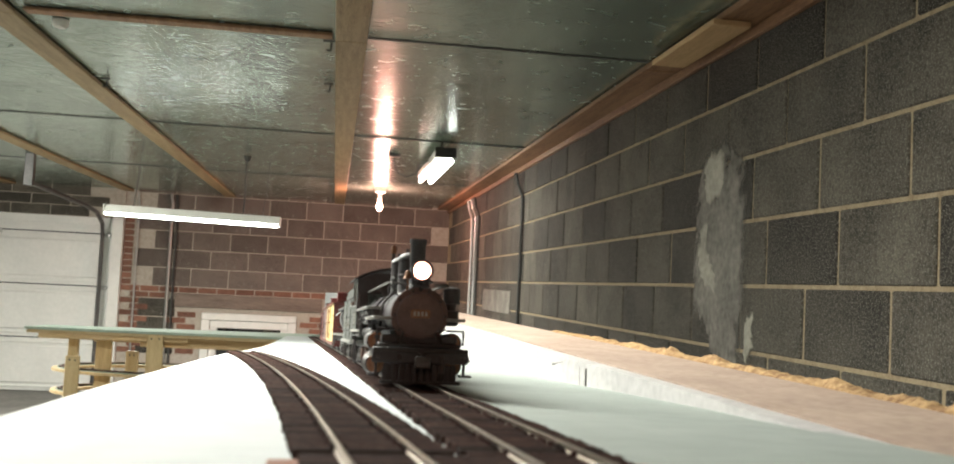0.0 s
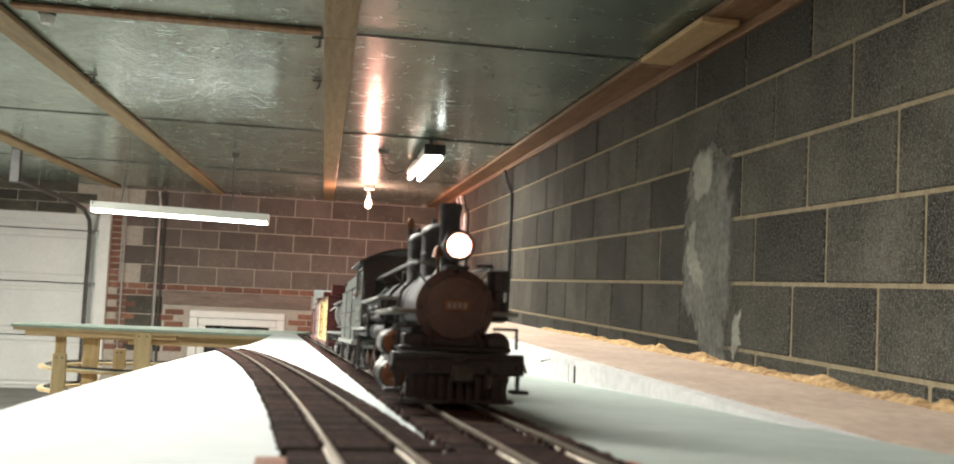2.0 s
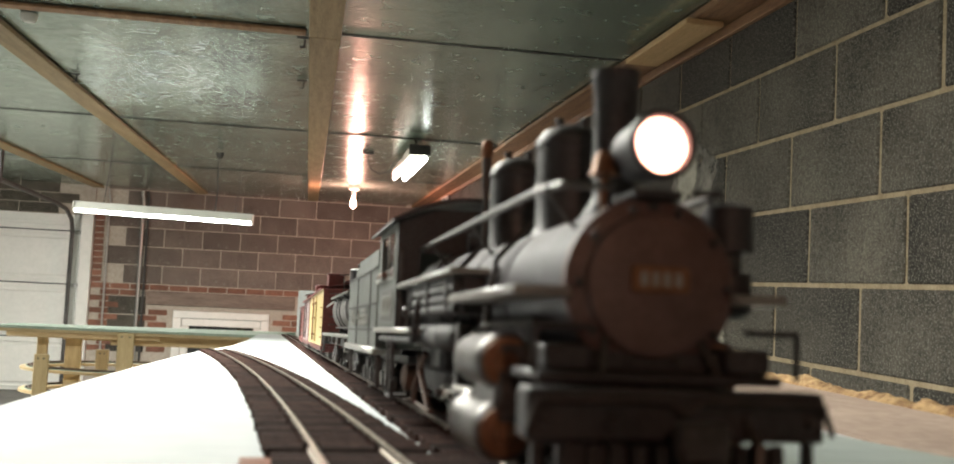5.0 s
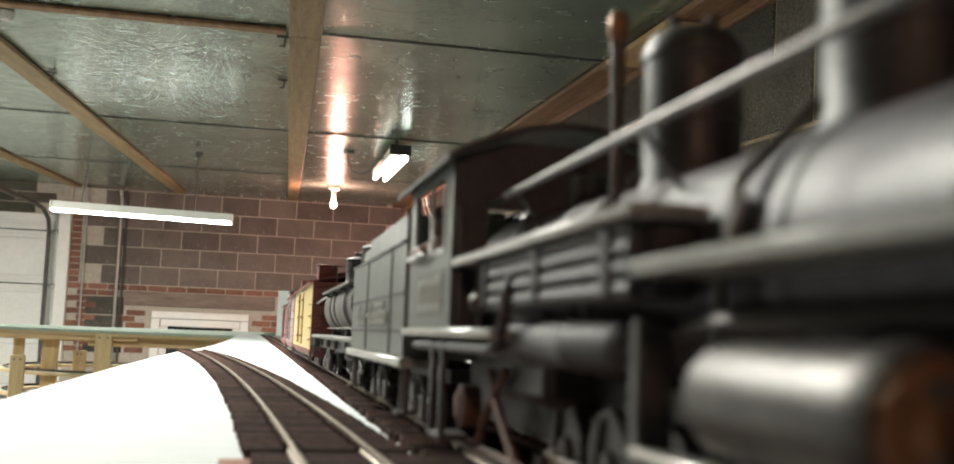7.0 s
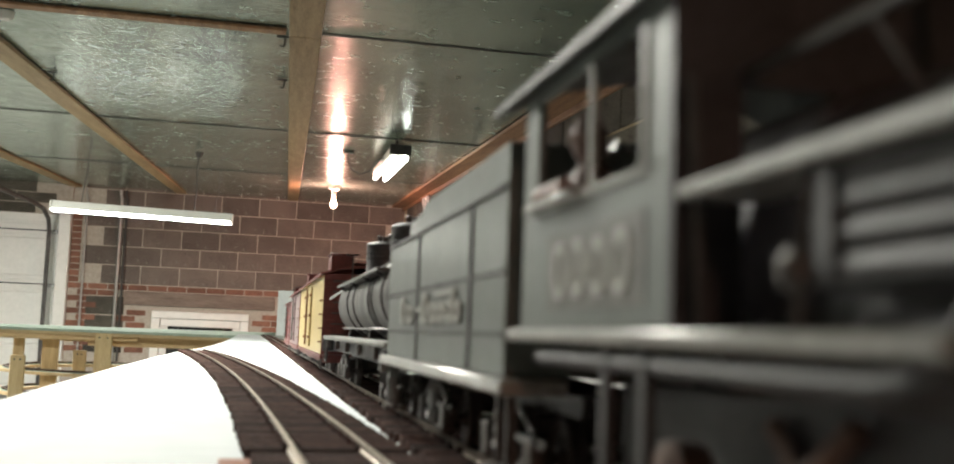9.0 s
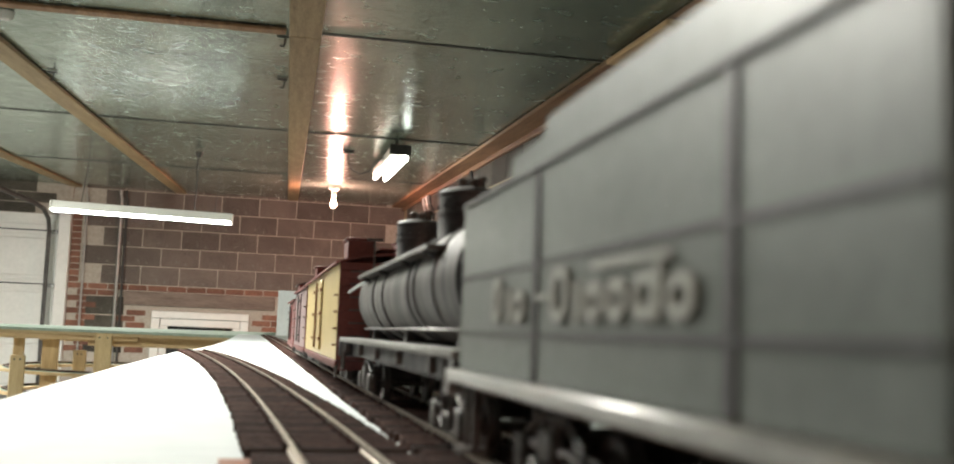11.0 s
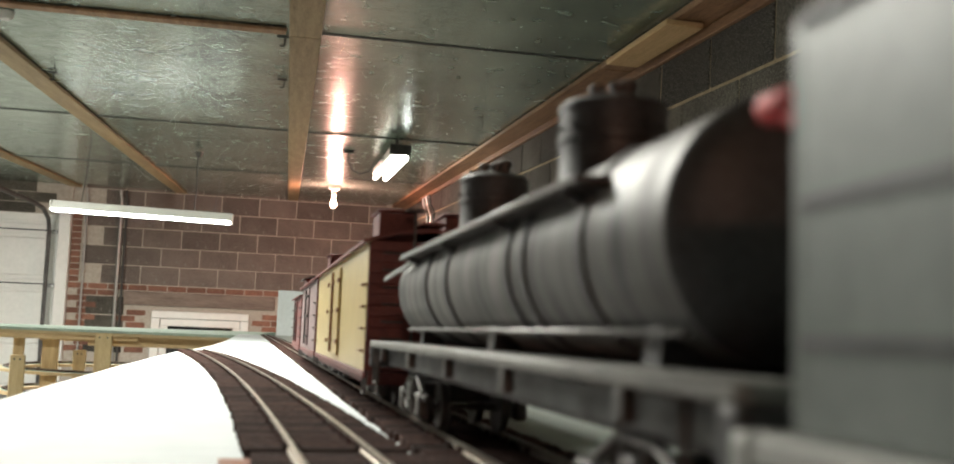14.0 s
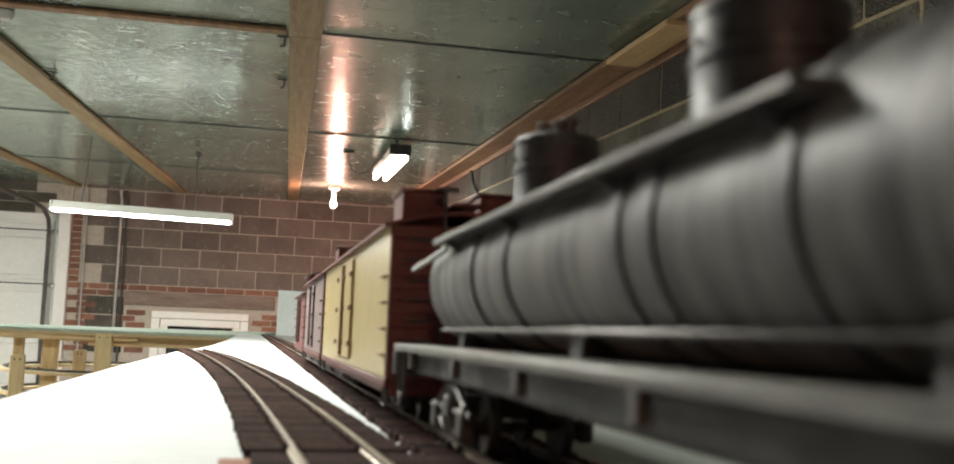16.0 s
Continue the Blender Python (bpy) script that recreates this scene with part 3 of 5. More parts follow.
for hx, hy in ((-0.068, 3.49), (-0.074, 4.26), (-1.10, 4.55)):
    hook = thing("ceiling_hook", pose(hx, hy, ZC), "small dark screw hook in the ceiling", "hook", "ceiling hooks")
    boxes("plate", DARKPIPE, hook, (-0.022, 0.022, -0.008, 0.008, -0.008, -0.001), bevel=0.002)
    made("shank", lambda bm: tube_path(bm, [(0.008, 0, -0.008), (0.008, 0, -0.035), (0.0, 0, -0.042), (-0.008, 0, -0.036)], 0.004, 6), DARKPIPE, hook)
tagged(made("smoke_sensor", lambda bm: lathe(bm, (-1.02, 3.53, ZC - 0.03), (-1.02, 3.53, ZC - 0.001), [(0, 0.018), (0.3, 0.026), (1, 0.03)], 16), ENAMEL), "small round white ceiling fitting", "fitting")

# Railway board
def sheet(bm, left, right, z0, z1):
    """A strip between two edges given as (x, y) at the same stations."""
    tops = [[bm.verts.new((*p, z1)) for p in e] for e in (left, right)]
    bots = [[bm.verts.new((*p, z0)) for p in e] for e in (left, right)]
    n = len(left)
    for i in range(n - 1):
        bm.faces.new((tops[0][i], tops[1][i], tops[1][i + 1], tops[0][i + 1]))
        bm.faces.new((bots[0][i], bots[0][i + 1], bots[1][i + 1], bots[1][i]))
        bm.faces.new((tops[0][i], tops[0][i + 1], bots[0][i + 1], bots[0][i]))
        bm.faces.new((tops[1][i + 1], tops[1][i], bots[1][i], bots[1][i + 1]))
    for i in (0, n - 1):
        bm.faces.new((tops[0][i], bots[0][i], bots[1][i], tops[1][i]))
    bmesh.ops.recalc_face_normals(bm, faces=list(bm.faces))


LEFT = [(-0.10, -0.5), (-0.101, 0.3), (-0.100, 0.55), (-0.095, 0.8), (-0.086, 1.1), (-0.076, 1.34), (-0.060, 1.52), (-0.046, 1.75), (-0.034, 2.2), (-0.02, 3.2), (-0.012, 3.9), (0.0, 4.6)]
board = thing("railway_board", LAY, "white-painted foam baseboard sloping gently down, bare surface", "baseboard")
made("foam_top", lambda bm: sheet(bm, LEFT, [(0.097, p[1]) for p in LEFT], -0.030, -0.005), BOARD, board)
made("green_foam_top", lambda bm: sheet(bm, [(0.0972, p[1]) for p in LEFT], [(0.235, p[1]) for p in LEFT], -0.030, -0.0051), GREENBOARD, board, "bare pale green foam sheet")
boxes("bearer", PINE, board, (0.02, 0.058, -0.45, 4.5, -0.125, -0.031), (0.16, 0.198, -0.45, 4.5, -0.125, -0.031), bevel=0.002)
for y in (0.1, 1.6, 3.2):
    for x in (0.02, 0.16):
        boxes("leg", PINE_Z, board, (x - 0.039, x - 0.001, y, y + 0.064, -1.31 + 0.0525 * y, -0.04), bevel=0.002)

RID = pose(0, 0, 1.295, 0, 0, 2.565)
ridge = thing("foam_ledge", RID, "tan-topped foam ledge with a plastered white side", "foam ledge")


def fill_ridge(bm):
    rnd = random.Random(4)
    ys = [-0.4 + i * 0.06 for i in range(62)]
    l1 = [(0.232 + rnd.uniform(-0.003, 0.003), y) for y in ys]
    sheet(bm, l1, [(0.246, y) for y in ys], -0.30, -0.0012)


made("plaster_side", fill_ridge, FOAM_SIDE, ridge, "white plastered foam side with dents")
made("top_board", lambda bm: sheet(bm, [(0.2465, -0.4), (0.2465, 3.25)], [(0.352, -0.4), (0.345, 3.25)], -0.03, 0.0), TAN, ridge)
boxes("support", PINE, ridge, (0.30, 0.338, -0.3, 3.2, -0.12, -0.031), bevel=0.002)


def fill_ochre(bm):
    """A ragged ribbon of torn foam along the ledge."""
    rows = []
    for i in range(330):
        y = -0.25 + i * 0.0045
        h = 0.0054 * (0.75 + 0.9 * noise.noise((y * 22, 0, 3)) + 0.5 * noise.noise((y * 90, 5, 3))) * (1.0 if y < 0.9 else max(0.25, 1 - (y - 0.9) * 2))
        h = max(h, 0.0012)
        row = []
        for u, w in ((0.0, -0.006), (0.0, 0.15), (0.25, 0.75), (0.5, 1.0), (0.8, 0.7), (1.0, -0.02)):
            jx = 0.0022 * noise.noise((y * 120, u * 9, 1))
            jz = 0.0022 * noise.noise((y * 150, u * 11, 7))
            z = w * h + jz if w > 0 else -0.008
            row.append(bm.verts.new((0.346 + u * 0.016 + jx, y, z)))
        rows.append(row)
    for p, q in zip(rows, rows[1:]):
        for k in range(5):
            bm.faces.new((p[k], p[k + 1], q[k + 1], q[k]))
    bm.faces.new(rows[0])
    bm.faces.new(rows[-1])
    bmesh.ops.recalc_face_normals(bm, faces=list(bm.faces))


for pts in (((0.2316, 0.812, -0.010), (0.2316, 0.775, -0.0045)), ((0.2316, 0.731, -0.0045), (0.2316, 0.729, -0.021)), ((0.2316, 0.716, -0.0050), (0.2316, 0.715, -0.022)), ((0.2316, 0.7155, -0.018), (0.2316, 0.7150, -0.0225))):
    made("scratch", lambda bm: rod(bm, pts[0], pts[1], 0.0011, 6), PLASTER_S, ridge, "dark scratch in the plaster")
made("torn_edge", fill_ochre, OCHRE, ridge, "ragged yellow foam edge")
for y in (0.1, 2.9):
    boxes("leg", PINE_Z, ridge, (0.30, 0.338, y, y + 0.064, -1.295, -0.121), bevel=0.002)

# Tracks
GAUGE = 0.0100
XT = 0.0712
TRK = LAY @ pose(0, 0, 0, 0, 0, -0.6)


def div(y):
    return 0.0290 - 0.048 * y * y


def sweep(bm, pts, prof):
    """A rail of the profile (x, z) along points (x, y)."""
    rows = []
    for i, p in enumerate(pts):
        a, b = Vector(pts[max(i - 1, 0)]), Vector(pts[min(i + 1, len(pts) - 1)])
        t = (b - a).normalized()
        nrm = Vector((t.y, -t.x))
        rows.append([bm.verts.new((p[0] + nrm.x * u, p[1] + nrm.y * u, w)) for u, w in prof])
    k = len(prof)
    for a, b in zip(rows, rows[1:]):
        for j in range(k):
            bm.faces.new((a[j], a[(j + 1) % k], b[(j + 1) % k], b[j]))
    bm.faces.new(rows[0])
    bm.faces.new(rows[-1][::-1])
    bmesh.ops.recalc_face_normals(bm, faces=list(bm.faces))


PROFILE = [(-0.0009, -0.0026), (-0.0009, -0.0022), (-0.0004, -0.0018), (-0.0004, -0.0009), (-0.0007, -0.0007), (-0.0007, -0.0001), (-0.0005, 0.0), (0.0005, 0.0), (0.0007, -0.0001), (0.0007, -0.0007), (0.0004, -0.0009), (0.0004, -0.0018), (0.0009, -0.0022), (0.0009, -0.0026)]
main_track = thing("model_track", TRK, "straight model railway track with brown ties on white board", "track", "model tracks")
side_track = thing("model_track", LAY, "curving model railway track that stops at the board edge", "track", "model tracks")
for s in (-GAUGE, GAUGE):
    made("rail", lambda bm: sweep(bm, [(XT + s, -0.45 + 0.08 * i) for i in range(62)], PROFILE), RAIL, main_track, "worn nickel silver rail")
    made("rail", lambda bm: sweep(bm, [(div(y) + s, y) for y in [-0.45 + 0.036 * i for i in range(50)]], PROFILE), RAIL, side_track, "worn nickel silver rail")
boxes("turnout_bed", COPPER_BED, main_track, (-0.006, 0.100, 0.05, 0.262, -0.0050, -0.0036), bevel=0.0002, label="red-brown turnout base plate")

# Helix of track on wooden blocks in the far corner
helix = thing("track_helix", pose(-0.74, 4.78, 0), "half-built wooden helix with three turns of model track", "helix")


def ring(bm, rx, ry, w, z0, z1, n=48):
    for i in range(n):
        a, b = 2 * math.pi * i / n, 2 * math.pi * (i + 1) / n
        q = []
        for ang in (a, b):
            for d in (0, w):
                q.append(((rx - d) * math.cos(ang), (ry - d) * math.sin(ang)))
        v = [bm.verts.new((*p, z)) for z in (z0, z1) for p in q]
        for f in ((0, 2, 3, 1), (4, 5, 7, 6), (0, 4, 6, 2), (1, 3, 7, 5)):
            bm.faces.new([v[j] for j in f])
    bmesh.ops.remove_doubles(bm, verts=list(bm.verts), dist=1e-5)
    bmesh.ops.recalc_face_normals(bm, faces=list(bm.faces))


for z in (0.875, 0.772):
    lev = made("helix_turn", lambda bm: ring(bm, 0.56, 0.30, 0.11, z - 0.012, z), PINE_X, helix, "thin plywood turn with track")
    made("track_bed", lambda bm: ring(bm, 0.535, 0.275, 0.05, z, z + 0.004), GREENFOAM, lev, "green foam roadbed")
    made("tie_ring", lambda bm: ring(bm, 0.53, 0.27, 0.04, z + 0.004, z + 0.007), TIE, lev)
    for d in (0.0, 0.02):
        made("rail", lambda bm: ring(bm, 0.521 - d, 0.261 - d, 0.002, z + 0.007, z + 0.010), RAIL, lev)
made("deck", lambda bm: sheet(bm, [(-0.60, -0.30), (-0.2, -0.32), (0.56, -0.36)], [(-0.56, -0.10), (-0.2, -0.08), (0.70, 0.0)], 1.050, 1.064), PINE_X, helix, "thin plywood top deck")
made("deck_foam", lambda bm: sheet(bm, [(-0.61, -0.30), (-0.2, -0.325), (0.56, -0.365)], [(-0.56, -0.11), (-0.2, -0.09), (0.70, -0.01)], 1.0645, 1.076), GREENFOAM, helix, "pale green foam on the deck")
boxes("joist", PINE_X, helix, (-0.55, 0.10, -0.30, -0.262, 1.028, 1.0495), (-0.35, 0.50, -0.14, -0.102, 1.01, 1.0495), (-0.12, 0.50, -0.25, -0.212, 1.0, 1.0495), bevel=0.002)
for x0, x1, y, z0, z1 in ((-0.075, -0.005, -0.335, 0, 1.062), (-0.42, -0.36, -0.33, 0, 0.955), (-0.33, -0.26, -0.17, 0, 1.049), (-0.20, -0.145, -0.15, 0, 0.97), (-0.45, -0.405, -0.18, 0, 1.049), (0.30, 0.37, -0.205, 0, 1.049)):
    p = boxes("post", PINE_Z, helix, (x0, x1, y, y + 0.02, z0, z1), bevel=0.002)
    for dx in (0.018, x1 - x0 - 0.018):
        made("screw", lambda bm: rod(bm, (x0 + dx, y - 0.002, z1 - 0.018), (x0 + dx, y + 0.001, z1 - 0.018), 0.004, 8), DARKPIPE, p)
tagged(boxes("backdrop_board", BOARD, None, (0, 0.30, 0, 0.03, 0.0, 1.280), bevel=0.004, m=pose(-0.043, 5.02, 0, 0, 0, -38)), "white foam board standing upright behind the track", "board")

# Rolling stock. In each vehicle x runs across, y from its front to its rear, z up from the rail head.
MOVERS, WHEELS, RODS = [], [], []


def fill_wheel(bm, r, x0, x1, spokes=0):
    """A flanged wheel about the x axis."""
    d = 1 if x1 > x0 else -1
    lathe(bm, (x0, 0, 0), (x1, 0, 0), [(0, r * 1.10), (0.2, r * 1.10), (0.28, r), (0.95, r * 0.98), (1, r * 0.86), (0.8, r * 0.80), (0.8, r * 0.3), (1.1, r * 0.28), (1.1, r * 0.02)], 20)
    for k in range(spokes):
        a = 2 * math.pi * k / spokes
        rod(bm, (x1 - d * 0.0006, 0, 0), (x1 - d * 0.0006, r * 0.84 * math.cos(a), r * 0.84 * math.sin(a)), 0.0006, 5)


def wheelset(parent, y, r, mat=DARKMETAL):
    def fill(bm):
        for s in (-1, 1):
            fill_wheel(bm, r, s * 0.0082, s * 0.0112)
        rod(bm, (-0.0135, 0, 0), (0.0135, 0, 0), 0.0011, 8)
        box(bm, 0.0112, 0.0118, -r * 0.6, r * 0.6, -0.0007, 0.0007)
    w = made("wheelset", fill, mat, parent, m=pose(0, y, r))
    WHEELS.append((w, y, r))


def truck(parent, y, wb=0.034, r=0.0078):
    """An arch-bar truck: side frames, bolster and journal boxes; its axles turn."""
    def fill(bm):
        for s in (-1, 1):
            x = s * 0.0160
            for y0, z0, y1, z1 in ((-wb * 0.72, 0.0105, wb * 0.72, 0.0105), (-wb * 0.5, 0.0118, -wb * 0.2, 0.0165), (-wb * 0.2, 0.0165, wb * 0.2, 0.0165), (wb * 0.2, 0.0165, wb * 0.5, 0.0118), (-wb * 0.5, 0.009, -wb * 0.2, 0.0045), (-wb * 0.2, 0.0045, wb * 0.2, 0.0045), (wb * 0.2, 0.0045, wb * 0.5, 0.009)):
                rod(bm, (x, y + y0, z0), (x, y + y1, z1), 0.0011, 6)
            for c in (-wb / 2, wb / 2):
                box(bm, x - 0.002, x + 0.002, y + c - 0.0035, y + c + 0.0035, r - 0.004, r + 0.004, bevel=0.0008)
            for c in (-0.003, 0.003):
                rod(bm, (x, y + c, 0.0045), (x, y + c, 0.0165), 0.0018, 8)
        box(bm, -0.018, 0.018, y - 0.004, y + 0.004, 0.0085, 0.0145, bevel=0.0006)
    made("truck", fill, DARKMETAL, parent)
    for c in (-wb / 2, wb / 2):
        wheelset(parent, y + c, r)


def coupler(parent, y, d):
    boxes("coupler", DARKMETAL, parent, (-0.002, 0.002, min(y, y + d * 0.008), max(y, y + d * 0.008), 0.0125, 0.0165), (-0.0045, 0.0045, min(y + d * 0.006, y + d * 0.0105), max(y + d * 0.006, y + d * 0.0105), 0.011, 0.018), bevel=0.0008)


def bars(parent, x, y, z, spec, h, name="lettering_bar", label="faded white lettering bar", lean=0.0):
    """Plain upright shapes on a vehicle's side: spec lists (offset along, width, height share); wide ones are rounded rings."""
    for dy, w, share in spec:
        a, top, e = y + dy, h * share, 0.0016
        bm = bmesh.new()
        if w > 0.004:
            outer = [(w / 2 + w / 2 * math.copysign(abs(math.cos(k)) ** 0.7, math.cos(k)), top / 2 + top / 2 * math.copysign(abs(math.sin(k)) ** 0.7, math.sin(k))) for k in [2 * math.pi * q / 16 for q in range(16)]]
            inner = [(w / 2 + (u - w / 2) * (1 - 2 * e / w), top / 2 + (v - top / 2) * (1 - 2 * e / top)) for u, v in outer]
            loops = [[bm.verts.new((x + d, a + u - v * lean, z + v)) for u, v in pts] for d in (-0.0002, 0.0002) for pts in (outer, inner)]
            for k in range(16):
                n = (k + 1) % 16
                for p, q in ((0, 1), (2, 3), (0, 2), (1, 3)):
                    bm.faces.new((loops[p][k], loops[p][n], loops[q][n], loops[q][k]))
        else:
            v = [bm.verts.new((x + d, a + u - f * lean, z + f)) for d in (-0.0002, 0.0002) for u, f in ((0, 0), (w, 0), (w, top), (0, top))]
            for f in ((0, 1, 2, 3), (4, 5, 6, 7), (0, 1, 5, 4), (1, 2, 6, 5), (2, 3, 7, 6), (3, 0, 4, 7)):
                bm.faces.new([v[k] for k in f])
        bmesh.ops.recalc_face_normals(bm, faces=list(bm.faces))
        part(name, bm, LETTER, parent, label)


# Locomotive
loco = thing("steam_locomotive", LAY, "black model steam locomotive with glowing headlamp and tall stack", "model train")
MOVERS.append((loco, 0.565))
ZB, RB = 0.0415, 0.0168
made("boiler", lambda bm: lathe(bm, (0, 0.003, ZB), (0, 0.174, ZB), [(0, RB), (0.28, RB), (0.281, RB * 1.02), (0.30, RB * 1.02), (0.301, RB), (0.52, RB), (0.521, RB * 1.025), (0.535, RB * 1.025), (0.536, RB * 1.01), (0.75, RB * 1.06), (0.751, RB * 1.08), (0.765, RB * 1.08), (0.766, RB * 1.07), (1, RB * 1.13)], 36), BOILER, loco, "satin dark grey boiler with bands")
front = made("smokebox_front", lambda bm: lathe(bm, (0, 0.004, ZB), (0, -0.0035, ZB), [(0, RB * 1.03), (0.35, RB * 1.03), (0.45, RB * 0.96), (0.5, RB * 0.84), (0.75, RB * 0.80), (0.9, RB * 0.5), (1.0, RB * 0.1), (1.0, 0.0001)], 36), SMOKEBOX, loco, "dark smokebox front, headlamp flare put into its brown")
boxes("number_plate", BRASS, front, (-0.0058, 0.0058, -0.0040, -0.0028, ZB - 0.0015, ZB + 0.0035), bevel=0.0003, label="small worn plate")
for k in range(4):
    boxes("plate_bar", LETTER, front, (-0.0042 + k * 0.0023, -0.0028 + k * 0.0023, -0.0043, -0.0039, ZB - 0.0003, ZB + 0.0023))
for k in range(10):
    a = 2 * math.pi * k / 10
    made("dog", lambda bm: rod(bm, (RB * 0.9 * math.cos(a), -0.0004, ZB + RB * 0.9 * math.sin(a)), (RB * 0.9 * math.cos(a), -0.0012, ZB + RB * 0.9 * math.sin(a)), 0.0009, 6), BLACK, front)
lamp = made("headlamp", lambda bm: lathe(bm, (0, 0.010, 0.0684), (0, -0.004, 0.0684), [(0, 0.0045), (0.1, 0.0060), (0.8, 0.0062), (0.85, 0.0068), (1, 0.0068), (1, 0.0055), (0.85, 0.0052), (0.85, 0.0001)], 24), BLACK, loco)
made("lens", lambda bm: lathe(bm, (0, -0.0025, 0.0684), (0, -0.0042, 0.0684), [(0, 0.0052), (0.5, 0.0046), (1, 0.0001)], 20), HEADLAMP, lamp, "glowing warm headlamp lens")
boxes("lamp_bracket", BLACK, lamp, (-0.005, 0.005, -0.002, 0.010, 0.0582, 0.0598), (-0.0012, 0.0012, 0.0, 0.008, 0.056, 0.0585), bevel=0.0003)
made("smokestack", lambda bm: lathe(bm, (0, 0.023, 0.056), (0, 0.023, 0.0895), [(0, 0.0078), (0.06, 0.0066), (0.14, 0.0050), (0.18, 0.0046), (0.9, 0.0049), (0.92, 0.0053), (1, 0.0053), (1, 0.0044), (0.8, 0.0042), (0.8, 0.0001)], 24), BLACK, loco, "tall straight black smokestack")
made("bell", lambda bm: (lathe(bm, (-0.0070, 0.010, 0.0690), (-0.0070, 0.010, 0.0640), [(0, 0.0010), (0.3, 0.0020), (0.8, 0.0024), (1, 0.0032)], 14), rod(bm, (-0.0070, 0.010, 0.0560), (-0.0070, 0.010, 0.0645), 0.0008)), BRASS, loco, "dull brass bell")
for y, r, top in ((0.054, 0.0086, 0.0835), (0.107, 0.0083, 0.0845)):
    dome = made("dome", lambda bm: lathe(bm, (0, y, 0.054), (0, y, top), [(0, r * 1.3), (0.08, r * 1.1), (0.14, r), (0.44, r), (0.45, r * 1.04), (0.50, r * 1.04), (0.51, r), (0.80, r), (0.81, r * 1.05), (0.86, r * 1.05), (0.90, r * 0.98), (0.96, r * 0.82), (1, r * 0.45), (1, r * 0.02)], 28), BLACK, loco)
    for dx, dy in ((-0.003, 0.001), (0.003, -0.001)):
        made("dome_bolt", lambda bm: lathe(bm, (dx, y + dy, top - 0.001), (dx, y + dy, top + 0.0024), [(0, 0.0010), (0.7, 0.0010), (0.75, 0.0014), (1, 0.0012)], 8), BLACK, dome)
    for s in (-1, 1):
        made("sand_pipe", lambda bm: tube_path(bm, [(s * r * 0.9, y + 0.004, 0.060), (s * 0.0168, y + 0.006, 0.050), (s * 0.0182, y + 0.008, 0.040), (s * 0.0176, y + 0.010, 0.026)], 0.0008, 6), DARKMETAL, dome)
made("whistle", lambda bm: (rod(bm, (-0.005, 0.129, 0.057), (-0.005, 0.129, 0.0885), 0.0011), rod(bm, (-0.005, 0.129, 0.0780), (-0.005, 0.129, 0.0885), 0.0015), rod(bm, (0.004, 0.134, 0.058), (0.004, 0.134, 0.0735), 0.0020)), DARKMETAL, loco, "tall grey whistle pipe")
made("whistle_cap", lambda bm: lathe(bm, (-0.005, 0.129, 0.0885), (-0.005, 0.129, 0.0945), [(0, 0.0014), (0.2, 0.0021), (0.8, 0.0021), (1, 0.0012)], 12), BRASS, loco, "orange brass whistle cap")
made("generator", lambda bm: (rod(bm, (-0.006, 0.15, 0.0625), (0.006, 0.15, 0.0625), 0.0032, 14), rod(bm, (0, 0.15, 0.058), (0, 0.15, 0.062), 0.002)), BLACK, loco)
